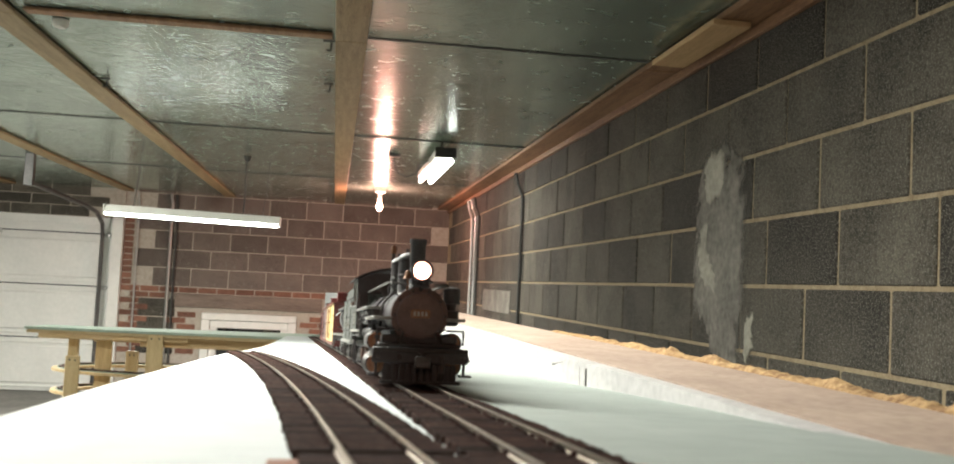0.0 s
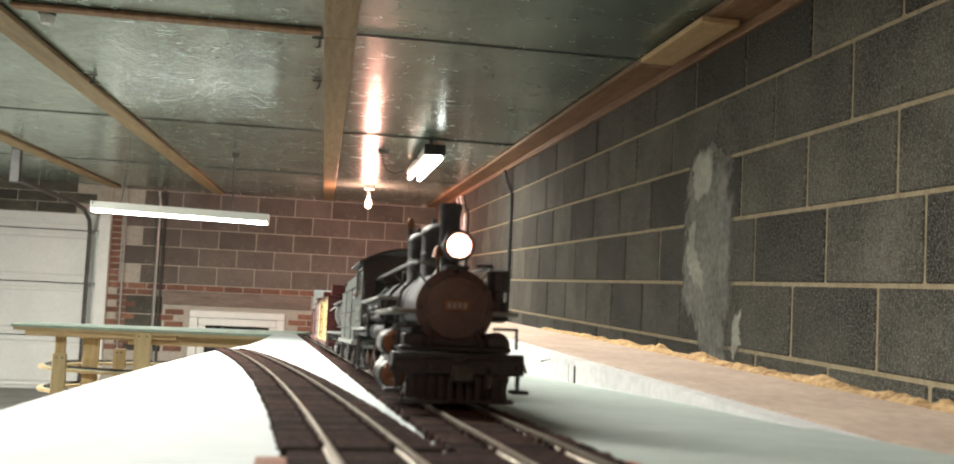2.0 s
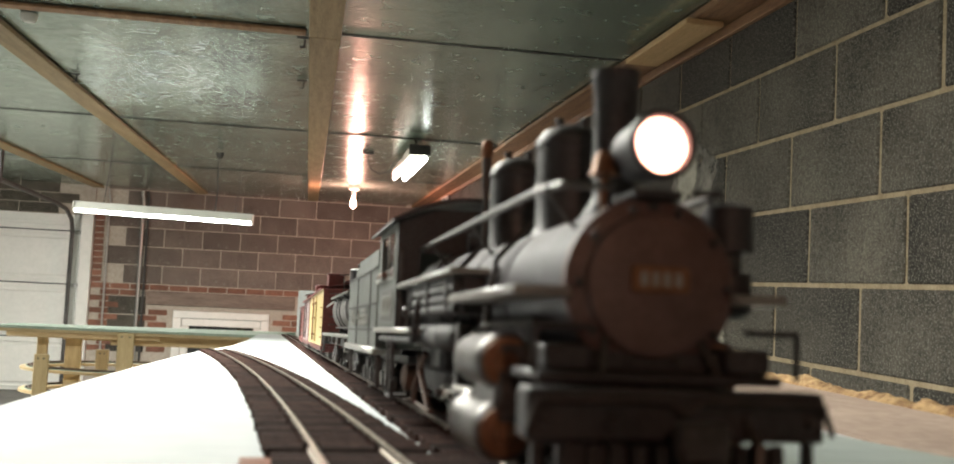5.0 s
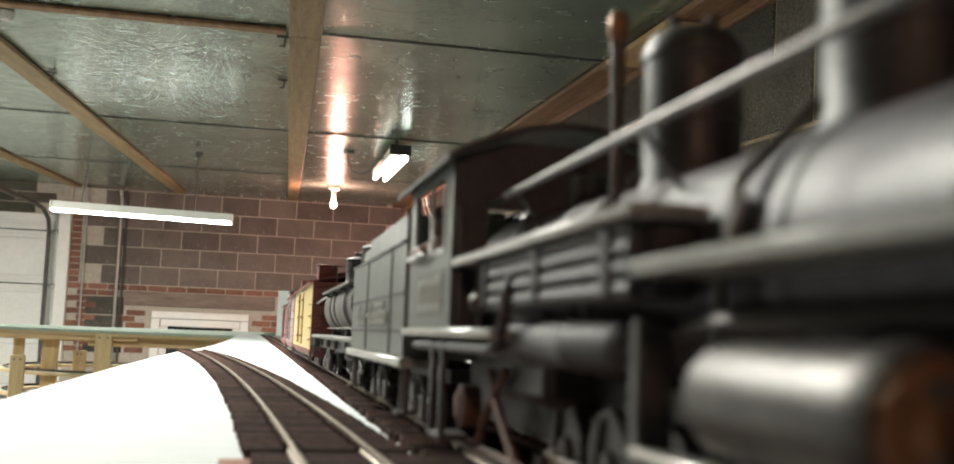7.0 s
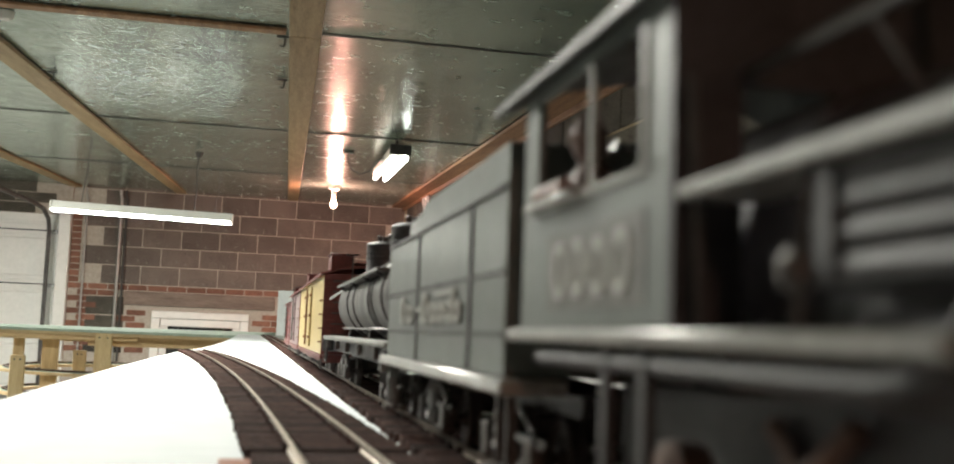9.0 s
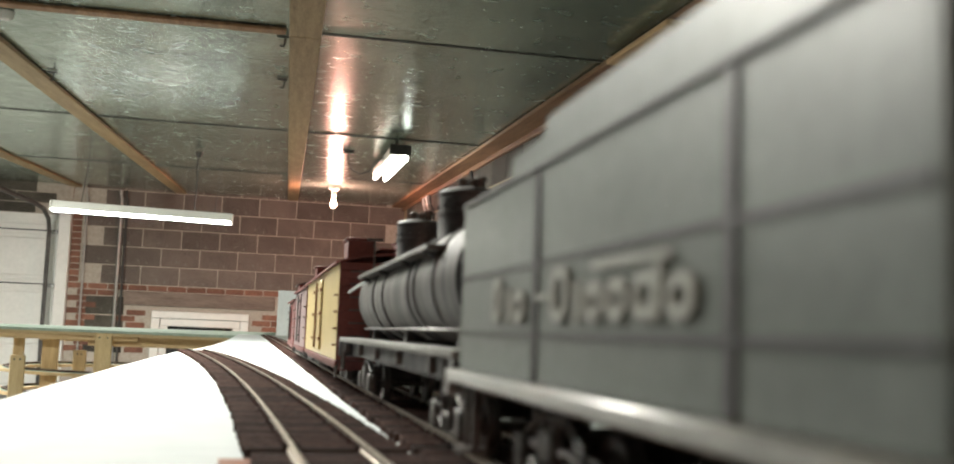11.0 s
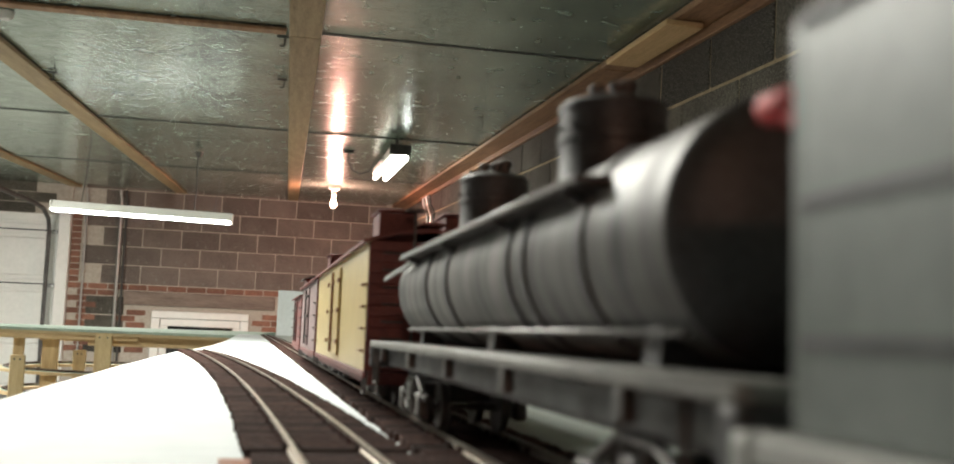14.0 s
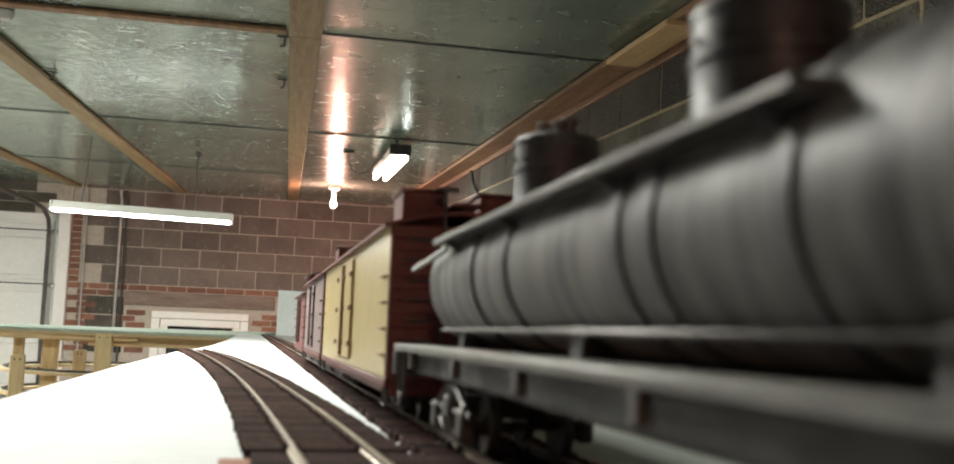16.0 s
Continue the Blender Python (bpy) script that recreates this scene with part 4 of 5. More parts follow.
for s in (-1, 1):
    made("handrail", lambda bm: (tube_path(bm, [(s * 0.0085, 0.0, 0.0600), (s * 0.0165, 0.006, 0.0610), (s * 0.0185, 0.02, 0.0612), (s * 0.0190, 0.172, 0.0612)], 0.0008, 6), [rod(bm, (s * 0.0120, y, 0.0530), (s * 0.0186, y, 0.0612), 0.0005, 6) for y in (0.012, 0.085, 0.15)]), DARKMETAL, loco, "thin grey handrail")
    boxes("running_board", EDGE, loco, (s * 0.0165, s * 0.0275, 0.067, 0.1715, 0.0462, 0.0480), bevel=0.0004, label="pale grey running board edge")
    coil = boxes("coil_box", BLACK, loco, (s * 0.0175, s * 0.0232, 0.070, 0.152, 0.0362, 0.0461), bevel=0.0004, label="ribbed pipe coil under the running board")
    for z in (0.0375, 0.0402, 0.0429, 0.0452):
        made("pipe", lambda bm: rod(bm, (s * 0.0245, 0.072, z), (s * 0.0245, 0.150, z), 0.0013, 8), DULL, coil)
    for y in (0.078, 0.110, 0.145):
        boxes("clamp", BLACK, coil, (s * 0.0180, s * 0.0262, y, y + 0.003, 0.0365, 0.0462), bevel=0.0003)
    boxes("front_running_board", EDGE, loco, (s * 0.0165, s * 0.0278, -0.001, 0.0665, 0.0386, 0.0406), bevel=0.0004)
    made("air_tank", lambda bm: lathe(bm, (s * 0.0205, 0.080, 0.0300), (s * 0.0205, 0.150, 0.0300), [(0, 0.001), (0.03, 0.003), (0.06, 0.0040), (0.30, 0.0040), (0.31, 0.0043), (0.33, 0.0043), (0.34, 0.0040), (0.66, 0.0040), (0.67, 0.0043), (0.69, 0.0043), (0.70, 0.0040), (0.94, 0.0040), (1, 0.001)], 18), DULL, loco)
    made("cylinder", lambda bm: (lathe(bm, (s * 0.0235, 0.020, 0.0115), (s * 0.0235, 0.048, 0.0115), [(0, 0.0060), (0.06, 0.0066), (0.12, 0.0066), (0.13, 0.0061), (0.9, 0.0061), (0.96, 0.0068), (1, 0.002)], 22), box(bm, s * 0.014, s * 0.026, 0.018, 0.040, 0.012, 0.030, bevel=0.0015)), DARKMETAL, loco)
    made("valve_chest", lambda bm: lathe(bm, (s * 0.0235, 0.020, 0.0256), (s * 0.0235, 0.050, 0.0256), [(0, 0.0058), (0.05, 0.0063), (0.1, 0.0063), (0.11, 0.0058), (0.9, 0.0058), (0.96, 0.0056), (1, 0.002)], 20), DARKMETAL, loco)
    # Brass brown on these dark covers stands in for warm light from behind
    for z, r in ((0.0115, 0.0054), (0.0256, 0.0052)):
        made("cylinder_cover", lambda bm: lathe(bm, (s * 0.0235, 0.0201, z), (s * 0.0235, 0.0180, z), [(0, r), (0.6, r * 0.96), (0.7, r * 0.5), (1, r * 0.4), (1, 0.0001)], 20), BRASS, loco, "cylinder cover, brown for the warm light on it")
    boxes("crosshead_guide", RODSTEEL, loco, (s * 0.0205, s * 0.0245, 0.044, 0.074, 0.0165, 0.0178), (s * 0.0205, s * 0.0245, 0.044, 0.074, 0.0085, 0.0098), bevel=0.0003)
    for i, y in enumerate((0.068, 0.090, 0.112, 0.134)):
        def fill(bm):
            fill_wheel(bm, 0.0098, s * 0.0088, s * 0.0124)
            prism(bm, [(0.0028 * math.cos(a), 0.0028 * math.sin(a)) for a in [k * math.pi / 4 for k in range(8)]], s * 0.0122, s * 0.0128, axis="x")
            prism(bm, [(0.0078 * math.cos(a), 0.0078 * math.sin(a)) for a in [math.pi + 0.9 * (k / 5 - 0.5) * 2 for k in range(6)]], s * 0.0120, s * 0.0127, axis="x")
            rod(bm, (s * 0.0122, 0.0048, 0), (s * 0.0190, 0.0048, 0), 0.0011, 8)
        w = made("driving_wheel", fill, DARKMETAL, loco, m=pose(0, y, 0.0098))
        WHEELS.append((w, y, 0.0098))
    rodb = made("side_rod", lambda bm: (box(bm, s * 0.0150, s * 0.0164, 0.066, 0.136, -0.0012, 0.0012, bevel=0.0003), [rod(bm, (s * 0.0148, y, 0), (s * 0.0168, y, 0), 0.0022, 12) for y in (0.068, 0.090, 0.112, 0.134)]), RODSTEEL, loco, "bright steel side rod")
    RODS.append(rodb)
    boxes("main_rod_hanger", DARKMETAL, loco, (s * 0.0185, s * 0.0235, 0.073, 0.0765, 0.0075, 0.0340), bevel=0.0006)
    made("cab_step", lambda bm: (box(bm, s * 0.020, s * 0.0275, 0.180, 0.192, 0.0065, 0.0078, bevel=0.0003), box(bm, s * 0.0262, s * 0.0275, 0.179, 0.181, 0.0065, 0.030), box(bm, s * 0.0262, s * 0.0275, 0.191, 0.193, 0.0065, 0.030)), BLACK, loco)
    made("pipework", lambda bm: (tube_path(bm, [(s * 0.0180, 0.018, 0.034), (s * 0.0190, 0.06, 0.0335), (s * 0.0185, 0.092, 0.030), (s * 0.0195, 0.172, 0.0265)], 0.0010, 6), tube_path(bm, [(s * 0.0172, 0.058, 0.048), (s * 0.0190, 0.060, 0.040), (s * 0.0185, 0.062, 0.026), (s * 0.0165, 0.066, 0.010)], 0.0009, 6), tube_path(bm, [(s * 0.0175, 0.100, 0.050), (s * 0.0196, 0.104, 0.042), (s * 0.0190, 0.104, 0.034)], 0.0009, 6)), DARKMETAL, loco)
    made("injector_pipe", lambda bm: tube_path(bm, [(s * 0.0240, 0.127, 0.0440), (s * 0.0262, 0.128, 0.0385), (s * 0.0262, 0.1285, 0.0345), (s * 0.0262, 0.131, 0.0310), (s * 0.0262, 0.135, 0.0290), (s * 0.0262, 0.139, 0.0283), (s * 0.0262, 0.222, 0.0280)], 0.0012, 8), DULL, loco, "bent grey pipe under the cab floor")
    made("cab_handrail", lambda bm: (rod(bm, (s * 0.0262, 0.168, 0.0330), (s * 0.0262, 0.170, 0.0600), 0.0006, 6), lathe(bm, (s * 0.0262, 0.150, 0.0355), (s * 0.0262, 0.150, 0.0395), [(0, 0.0008), (0.3, 0.0018), (0.7, 0.0018), (1, 0.0008)], 10), rod(bm, (s * 0.0262, 0.150, 0.0325), (s * 0.0262, 0.148, 0.0460), 0.0006, 6)), DARKMETAL, loco)
    made("brake_rigging", lambda bm: (tube_path(bm, [(s * 0.0185, 0.145, 0.0060), (s * 0.0192, 0.158, 0.0160), (s * 0.0188, 0.166, 0.0230)], 0.0011, 6), tube_path(bm, [(s * 0.0190, 0.152, 0.0240), (s * 0.0196, 0.166, 0.0140), (s * 0.0190, 0.176, 0.0060)], 0.0011, 6), rod(bm, (s * 0.0185, 0.140, 0.0055), (s * 0.0185, 0.206, 0.0055), 0.0009, 6), lathe(bm, (s * 0.0170, 0.186, 0.0140), (s * 0.0220, 0.186, 0.0140), [(0, 0.0050), (0.8, 0.0052), (1, 0.0030)], 14)), RUST, loco, "rusty brown brake rods")
    boxes("frame_plate", BLACK, loco, (s * 0.0055, s * 0.0078, 0.0, 0.234, 0.0085, 0.0245), bevel=0.0006)
    made("pilot_step", lambda bm: (box(bm, s * 0.0235, s * 0.0305, -0.013, -0.004, 0.0060, 0.0075, bevel=0.0004), box(bm, s * 0.0250, s * 0.0265, -0.012, -0.010, 0.0065, 0.016)), BLACK, loco)
    made("flag_post", lambda bm: (rod(bm, (s * 0.0255, -0.008, 0.0245), (s * 0.0255, -0.008, 0.0335), 0.0007, 6), rod(bm, (s * 0.0150, -0.008, 0.0330), (s * 0.0255, -0.008, 0.0330), 0.0007, 6)), BLACK, loco)
boxes("pilot_beam", BLACK, loco, (-0.0280, 0.0280, -0.0135, -0.0060, 0.0135, 0.0225), bevel=0.0006)
made("cut_lever", lambda bm: tube_path(bm, [(-0.0285, -0.0150, 0.0150), (-0.0265, -0.0152, 0.0205), (-0.0030, -0.0152, 0.0205), (0.0, -0.0165, 0.0185), (0.0030, -0.0152, 0.0205), (0.0265, -0.0152, 0.0205), (0.0285, -0.0150, 0.0150)], 0.0006, 6), DARKMETAL, loco, "thin coupler lift bar")
for x in (-0.0250, -0.0125, 0.0125, 0.0250):
    made("beam_bolt", lambda bm: lathe(bm, (x, -0.0133, 0.0172), (x, -0.0147, 0.0172), [(0, 0.0013), (0.5, 0.0013), (1, 0.0008)], 6), DARKMETAL, loco)
for x in (-0.0115, 0.0115):
    made("smokebox_brace", lambda bm: rod(bm, (x, -0.0045, 0.0245), (x * 0.8, 0.0005, 0.0330), 0.0009, 6), DARKMETAL, loco)
for x in (-0.0180, 0.0180):
    boxes("deck_box", BLACK, loco, (x - 0.0045, x + 0.0045, -0.0040, 0.0050, 0.0252, 0.0300), bevel=0.0006)
boxes("pilot_deck", BLACK, loco, (-0.0240, 0.0240, -0.0058, 0.0180, 0.0230, 0.0250), (-0.014, 0.014, 0.0, 0.012, 0.0250, 0.0290), bevel=0.0005)
pilot = boxes("pilot", BLACK, loco, (-0.0235, 0.0235, -0.0150, -0.0105, 0.0018, 0.0036), bevel=0.0004, label="slatted black pilot")
for k in range(11):
    x = -0.0195 + 0.0039 * k
    boxes("slat", BLACK, pilot, (x - 0.0011, x + 0.0011, -0.0165 + abs(x) * 0.25, -0.0105, 0.0022, 0.0130), bevel=0.0002)
boxes("pilot_plate", BLACK, pilot, (-0.0215, 0.0215, -0.0104, -0.0085, 0.0030, 0.0124))
boxes("cylinder_saddle", BLACK, loco, (-0.0165, 0.0165, 0.004, 0.045, 0.0100, 0.0300), bevel=0.001)
coupler(loco, -0.0135, -1)
made("pilot_truck", lambda bm: (box(bm, -0.010, 0.010, 0.024, 0.040, 0.006, 0.009, bevel=0.0005), box(bm, -0.003, 0.003, 0.03, 0.06, 0.006, 0.008)), BLACK, loco)
wheelset(loco, 0.030, 0.0062)
made("air_pump", lambda bm: (lathe(bm, (0.0205, 0.010, 0.036), (0.0205, 0.010, 0.060), [(0, 0.003), (0.05, 0.0048), (0.38, 0.0048), (0.4, 0.0028), (0.55, 0.0028), (0.57, 0.0052), (0.95, 0.0052), (1, 0.002)], 18)), BLACK, loco)
made("air_hose", lambda bm: tube_path(bm, [(0.0125, -0.014, 0.016), (0.0128, -0.0175, 0.0135), (0.0120, -0.0185, 0.0085), (0.0105, -0.017, 0.0055)], 0.0011, 8), DARKMETAL, loco)
# Cab
made("firebox", lambda bm: box(bm, -0.0175, 0.0175, 0.130, 0.170, 0.018, 0.044, bevel=0.002), BLACK, loco)
CF, CR, CW, CZ, CT = 0.172, 0.230, 0.0275, 0.0325, 0.0712
boxes("cab_floor", EDGE, loco, (-0.0285, 0.0285, 0.130, CR + 0.006, CZ - 0.0022, CZ - 0.0002), bevel=0.0004, label="pale grey cab floor edge")
made("cab_front", lambda bm: prism(bm, [(-CW, CZ), (-0.0192, CZ), (-0.0192, 0.0600), (0.0192, 0.0600), (0.0192, CZ), (CW, CZ), (CW, CT + 0.0005), (0.015, CT + 0.005), (-0.015, CT + 0.005), (-CW, CT + 0.0005)], CF, CF + 0.0012), BLACK, loco)
for s in (-1, 1):
    a, b = s * CW, s * (CW - 0.0012)
    side = boxes("cab_side", GREYGREEN, loco, (a, b, CF + 0.0013, CR, CZ, 0.0510), (a, b, CF + 0.0013, 0.1795, 0.0511, CT), (a, b, 0.2225, CR, 0.0511, CT), (a, b, 0.1796, 0.2224, 0.0688, CT), bevel=0.0001)
    boxes("window_frame", EDGE, side, (s * (CW + 0.0005), s * (CW - 0.0004), 0.1788, 0.2232, 0.0502, 0.0514), (s * (CW + 0.0005), s * (CW - 0.0004), 0.1965, 0.1979, 0.0515, 0.0686), (s * (CW + 0.0005), s * (CW - 0.0004), 0.1788, 0.1802, 0.0515, 0.0686), bevel=0.0001)
    bars(side, s * (CW + 0.0003), 0.1830, 0.0365, ((0.0, 0.0060, 1), (0.0078, 0.0060, 0.95), (0.0156, 0.0060, 1), (0.0234, 0.0060, 1)), 0.0085, "number_bar", "worn white number bar")
    boxes("number_panel", EDGE_T, side, (s * (CW + 0.0002), s * (CW - 0.0004), 0.1790, 0.2160, 0.0350, 0.0465), bevel=0.0001, label="worn grey panel behind the number")
    boxes("arm_rest", EDGE, side, (s * CW, s * (CW + 0.0022), 0.200, 0.2235, 0.0505, 0.0517), bevel=0.0003)


def fill_roof(bm, w, eave, rise, y0, y1, t=0.0014, n=10):
    top = [(w * (2 * k / n - 1), eave + rise * (1 - (2 * k / n - 1) ** 2)) for k in range(n + 1)]
    prism(bm, top + [(x, z - t) for x, z in top[::-1]], y0, y1)


made("cab_roof", lambda bm: fill_roof(bm, 0.0303, 0.0716, 0.0090, CF - 0.006, CR + 0.012), BLACK, loco)
made("backhead", lambda bm: lathe(bm, (0, 0.166, 0.044), (0, 0.198, 0.044), [(0, 0.0175), (0.9, 0.0175), (1, 0.015)], 24), BLACK, loco)
made("driver_figurine", lambda bm: (lathe(bm, (-0.0190, 0.214, 0.0330), (-0.0220, 0.213, 0.0575), [(0, 0.004), (0.5, 0.0048), (0.85, 0.0050), (1, 0.002)], 12), lathe(bm, (-0.0220, 0.213, 0.0575), (-0.0232, 0.212, 0.0655), [(0, 0.0015), (0.2, 0.0026), (0.6, 0.0030), (1, 0.0008)], 12), rod(bm, (-0.0225, 0.216, 0.0555), (-0.0285, 0.218, 0.0525), 0.0016), rod(bm, (-0.0285, 0.218, 0.0525), (-0.0280, 0.207, 0.0528), 0.0014)), FIGURE, loco, "plain painted driver figurine at the cab window")

# Tender
tender = thing("tender", LAY, "grey-green coal tender with pale faded lettering", "model train")
MOVERS.append((tender, 0.565 + 0.2440))
TL, TW = 0.1480, 0.0265
boxes("tank_side", GREYGREEN, tender, (-TW, -TW + 0.0012, 0.001, TL, 0.0236, 0.0590), bevel=0.0002)
boxes("tank_side", GREYGREEN, tender, (TW - 0.0012, TW, 0.001, TL, 0.0236, 0.0590), bevel=0.0002)
boxes("tank_body", BLACK, tender, (-TW + 0.0013, TW - 0.0013, 0.001, TL, 0.0236, 0.0582))
for s in (-1, 1):
    made("bunker_side", lambda bm: prism(bm, [(0.001, 0.0594), (TL - 0.036, 0.0594), (TL - 0.038, 0.0632), (TL - 0.056, 0.0636), (TL - 0.058, 0.0664), (0.001, 0.0668)], s * TW, s * (TW - 0.0012), axis="x"), GREYGREEN, tender)
    for y in (0.028, TL - 0.0555):
        boxes("rivet_strip", BLACK, tender, (s * TW, s * (TW + 0.0004), y, y + 0.0022, 0.0237, 0.0588))
    for z in (0.0308, 0.0424):
        boxes("seam", BLACK, tender, (s * TW, s * (TW + 0.0003), 0.001, TL, z, z + 0.0010))
    boxes("rim", BLACK, tender, (s * TW, s * (TW + 0.0007), 0.001, TL, 0.0583, 0.0593), bevel=0.0002)
    boxes("frame_edge", EDGE, tender, (s * 0.0280, s * 0.0150, -0.003, TL + 0.006, 0.0205, 0.0234), bevel=0.0005, label="pale grey frame edge")
    if s < 0:
        for y, w, h in ((0.1135, 0.0062, 1.0), (0.1075, 0.0020, 0.72), (0.0985, 0.0070, 0.66), (0.0765, 0.0078, 1.0), (0.0710, 0.0022, 0.66), (0.0625, 0.0066, 0.64), (0.0545, 0.0064, 0.66), (0.0455, 0.0068, 0.72), (0.0445, 0.0018, 1.0), (0.0362, 0.0066, 0.64)):
            bars(tender, -TW - 0.0006, y, 0.0334, ((0, w, h),), 0.0082, lean=0.12)
        boxes("lettering_stroke", LETTER, tender, (-TW - 0.0008, -TW - 0.0004, 0.0415, 0.0660, 0.0402, 0.0413), (-TW - 0.0008, -TW - 0.0004, 0.0843, 0.0915, 0.0368, 0.0377), label="long white stroke beside the lettering")
made("coal", lambda bm: [box(bm, -0.003, 0.003, -0.003, 0.003, -0.002, 0.002, m=pose(random.uniform(-0.022, 0.022), random.uniform(0.006, 0.070), 0.059 + random.uniform(0, 0.008), random.uniform(0, 90), random.uniform(0, 90), random.uniform(0, 90))) for k in range(220)], BLACK, tender, "heap of black coal")
made("water_hatch", lambda bm: lathe(bm, (0, 0.104, 0.058), (0, 0.104, 0.063), [(0, 0.006), (0.8, 0.006), (1, 0.005)], 18), BLACK, tender)
boxes("front_bulkhead", GREYGREEN, tender, (-TW, TW, 0.0, 0.0010, 0.0236, 0.0668))
boxes("rear_plate", GREYGREEN, tender, (-TW, TW, TL + 0.0001, TL + 0.0012, 0.0236, 0.0590))
made("marker_lamp", lambda bm: (lathe(bm, (-0.0225, TL + 0.0075, 0.0542), (-0.0225, TL + 0.0130, 0.0542), [(0, 0.0010), (0.2, 0.0015), (0.8, 0.0016), (1, 0.0010)], 14), rod(bm, (-0.0225, TL + 0.001, 0.0525), (-0.0225, TL + 0.0085, 0.0525), 0.0009, 6)), REDPAINT, tender, "small red marker lamp")
boxes("end_beam", EDGE, tender, (-0.0280, 0.0280, TL + 0.0062, TL + 0.0095, 0.0175, 0.0232), bevel=0.0005)
boxes("underframe", BLACK, tender, (-0.012, 0.012, -0.002, TL + 0.004, 0.0165, 0.0204))
for x in (-0.0245, 0.0245):
    for y in (0.001, TL - 0.008):
        boxes("step", DARKMETAL, tender, (x - 0.003, x + 0.003, y, y + 0.008, 0.0065, 0.0075), (x - 0.0008, x + 0.0008, y, y + 0.001, 0.0065, 0.021), (x - 0.0008, x + 0.0008, y + 0.007, y + 0.008, 0.0065, 0.021))
truck(tender, 0.030)
truck(tender, 0.114)
coupler(tender, TL + 0.009, 1)

# Tank car
tank = thing("tank_car", LAY, "weathered black two-dome model tank car with side boards", "model train")
MOVERS.append((tank, 0.565 + 0.4050))
KL = 0.281
RT, ZT = 0.0192, 0.0465
made("tank_end", lambda bm: lathe(bm, (0, 0.0255, ZT), (0, 0.0308, ZT), [(0, 0.0001), (0.12, RT * 0.45), (0.4, RT * 0.82), (0.75, RT * 0.97), (1, RT * 1.004)], 36), BLACK, tank, "dark domed tank end")
made("tank", lambda bm: lathe(bm, (0, 0.031, ZT), (0, KL - 0.016, ZT), [(0, RT * 0.99), (0.004, RT), (0.978, RT), (0.988, RT * 0.9), (0.996, RT * 0.6), (1, 0.0001)], 36), TANKBLACK, tank)
for y, w in ((0.062, 0.003), (0.096, 0.004), (0.108, 0.004), (0.172, 0.004), (0.203, 0.008)):
    made("band", lambda bm: lathe(bm, (0, y, ZT), (0, y + w, ZT), [(0, RT), (0.01, RT * 1.035), (0.99, RT * 1.035), (1, RT)], 36), BLACK, tank)
for y, r in ((0.099, 0.0112), (0.198, 0.0105)):
    dome = made("dome", lambda bm: lathe(bm, (0, y, 0.058), (0, y, 0.0805), [(0, r * 1.2), (0.16, r * 1.04), (0.2, r), (0.56, r), (0.57, r * 1.04), (0.62, r * 1.04), (0.63, r), (0.86, r), (0.87, r * 1.03), (0.92, r * 1.03), (0.96, r * 0.95), (1, r * 0.7), (1, r * 0.02)], 28), BLACK, tank)
    for dx, dy, h, q in ((0.003, 0.0, 0.0050, 0.0017), (-0.003, 0.002, 0.0040, 0.0013), (-0.001, -0.005, 0.0030, 0.0015), (0.0, 0.006, 0.0034, 0.0011)):
        made("valve", lambda bm: lathe(bm, (dx, y + dy, 0.0800), (dx, y + dy, 0.0803 + h), [(0, q), (0.6, q), (0.62, q * 1.35), (0.9, q * 1.35), (1, q)], 10), DARKMETAL, dome)
    for k in range(14):
        a = 2 * math.pi * k / 14
        made("rivet", lambda bm: lathe(bm, (r * math.cos(a), y + r * math.sin(a), 0.0738), (r * 1.06 * math.cos(a), y + r * 1.06 * math.sin(a), 0.0738), [(0, 0.0006), (1, 0.0004)], 6), BLACK, dome)
for s in (-1, 1):
    made("brake_lever", lambda bm: rod(bm, (s * 0.0190, 0.236, 0.0545), (s * 0.0240, 0.262, 0.0500), 0.0008, 6), EDGE, tank, "thin pale rod past the walkway's end")
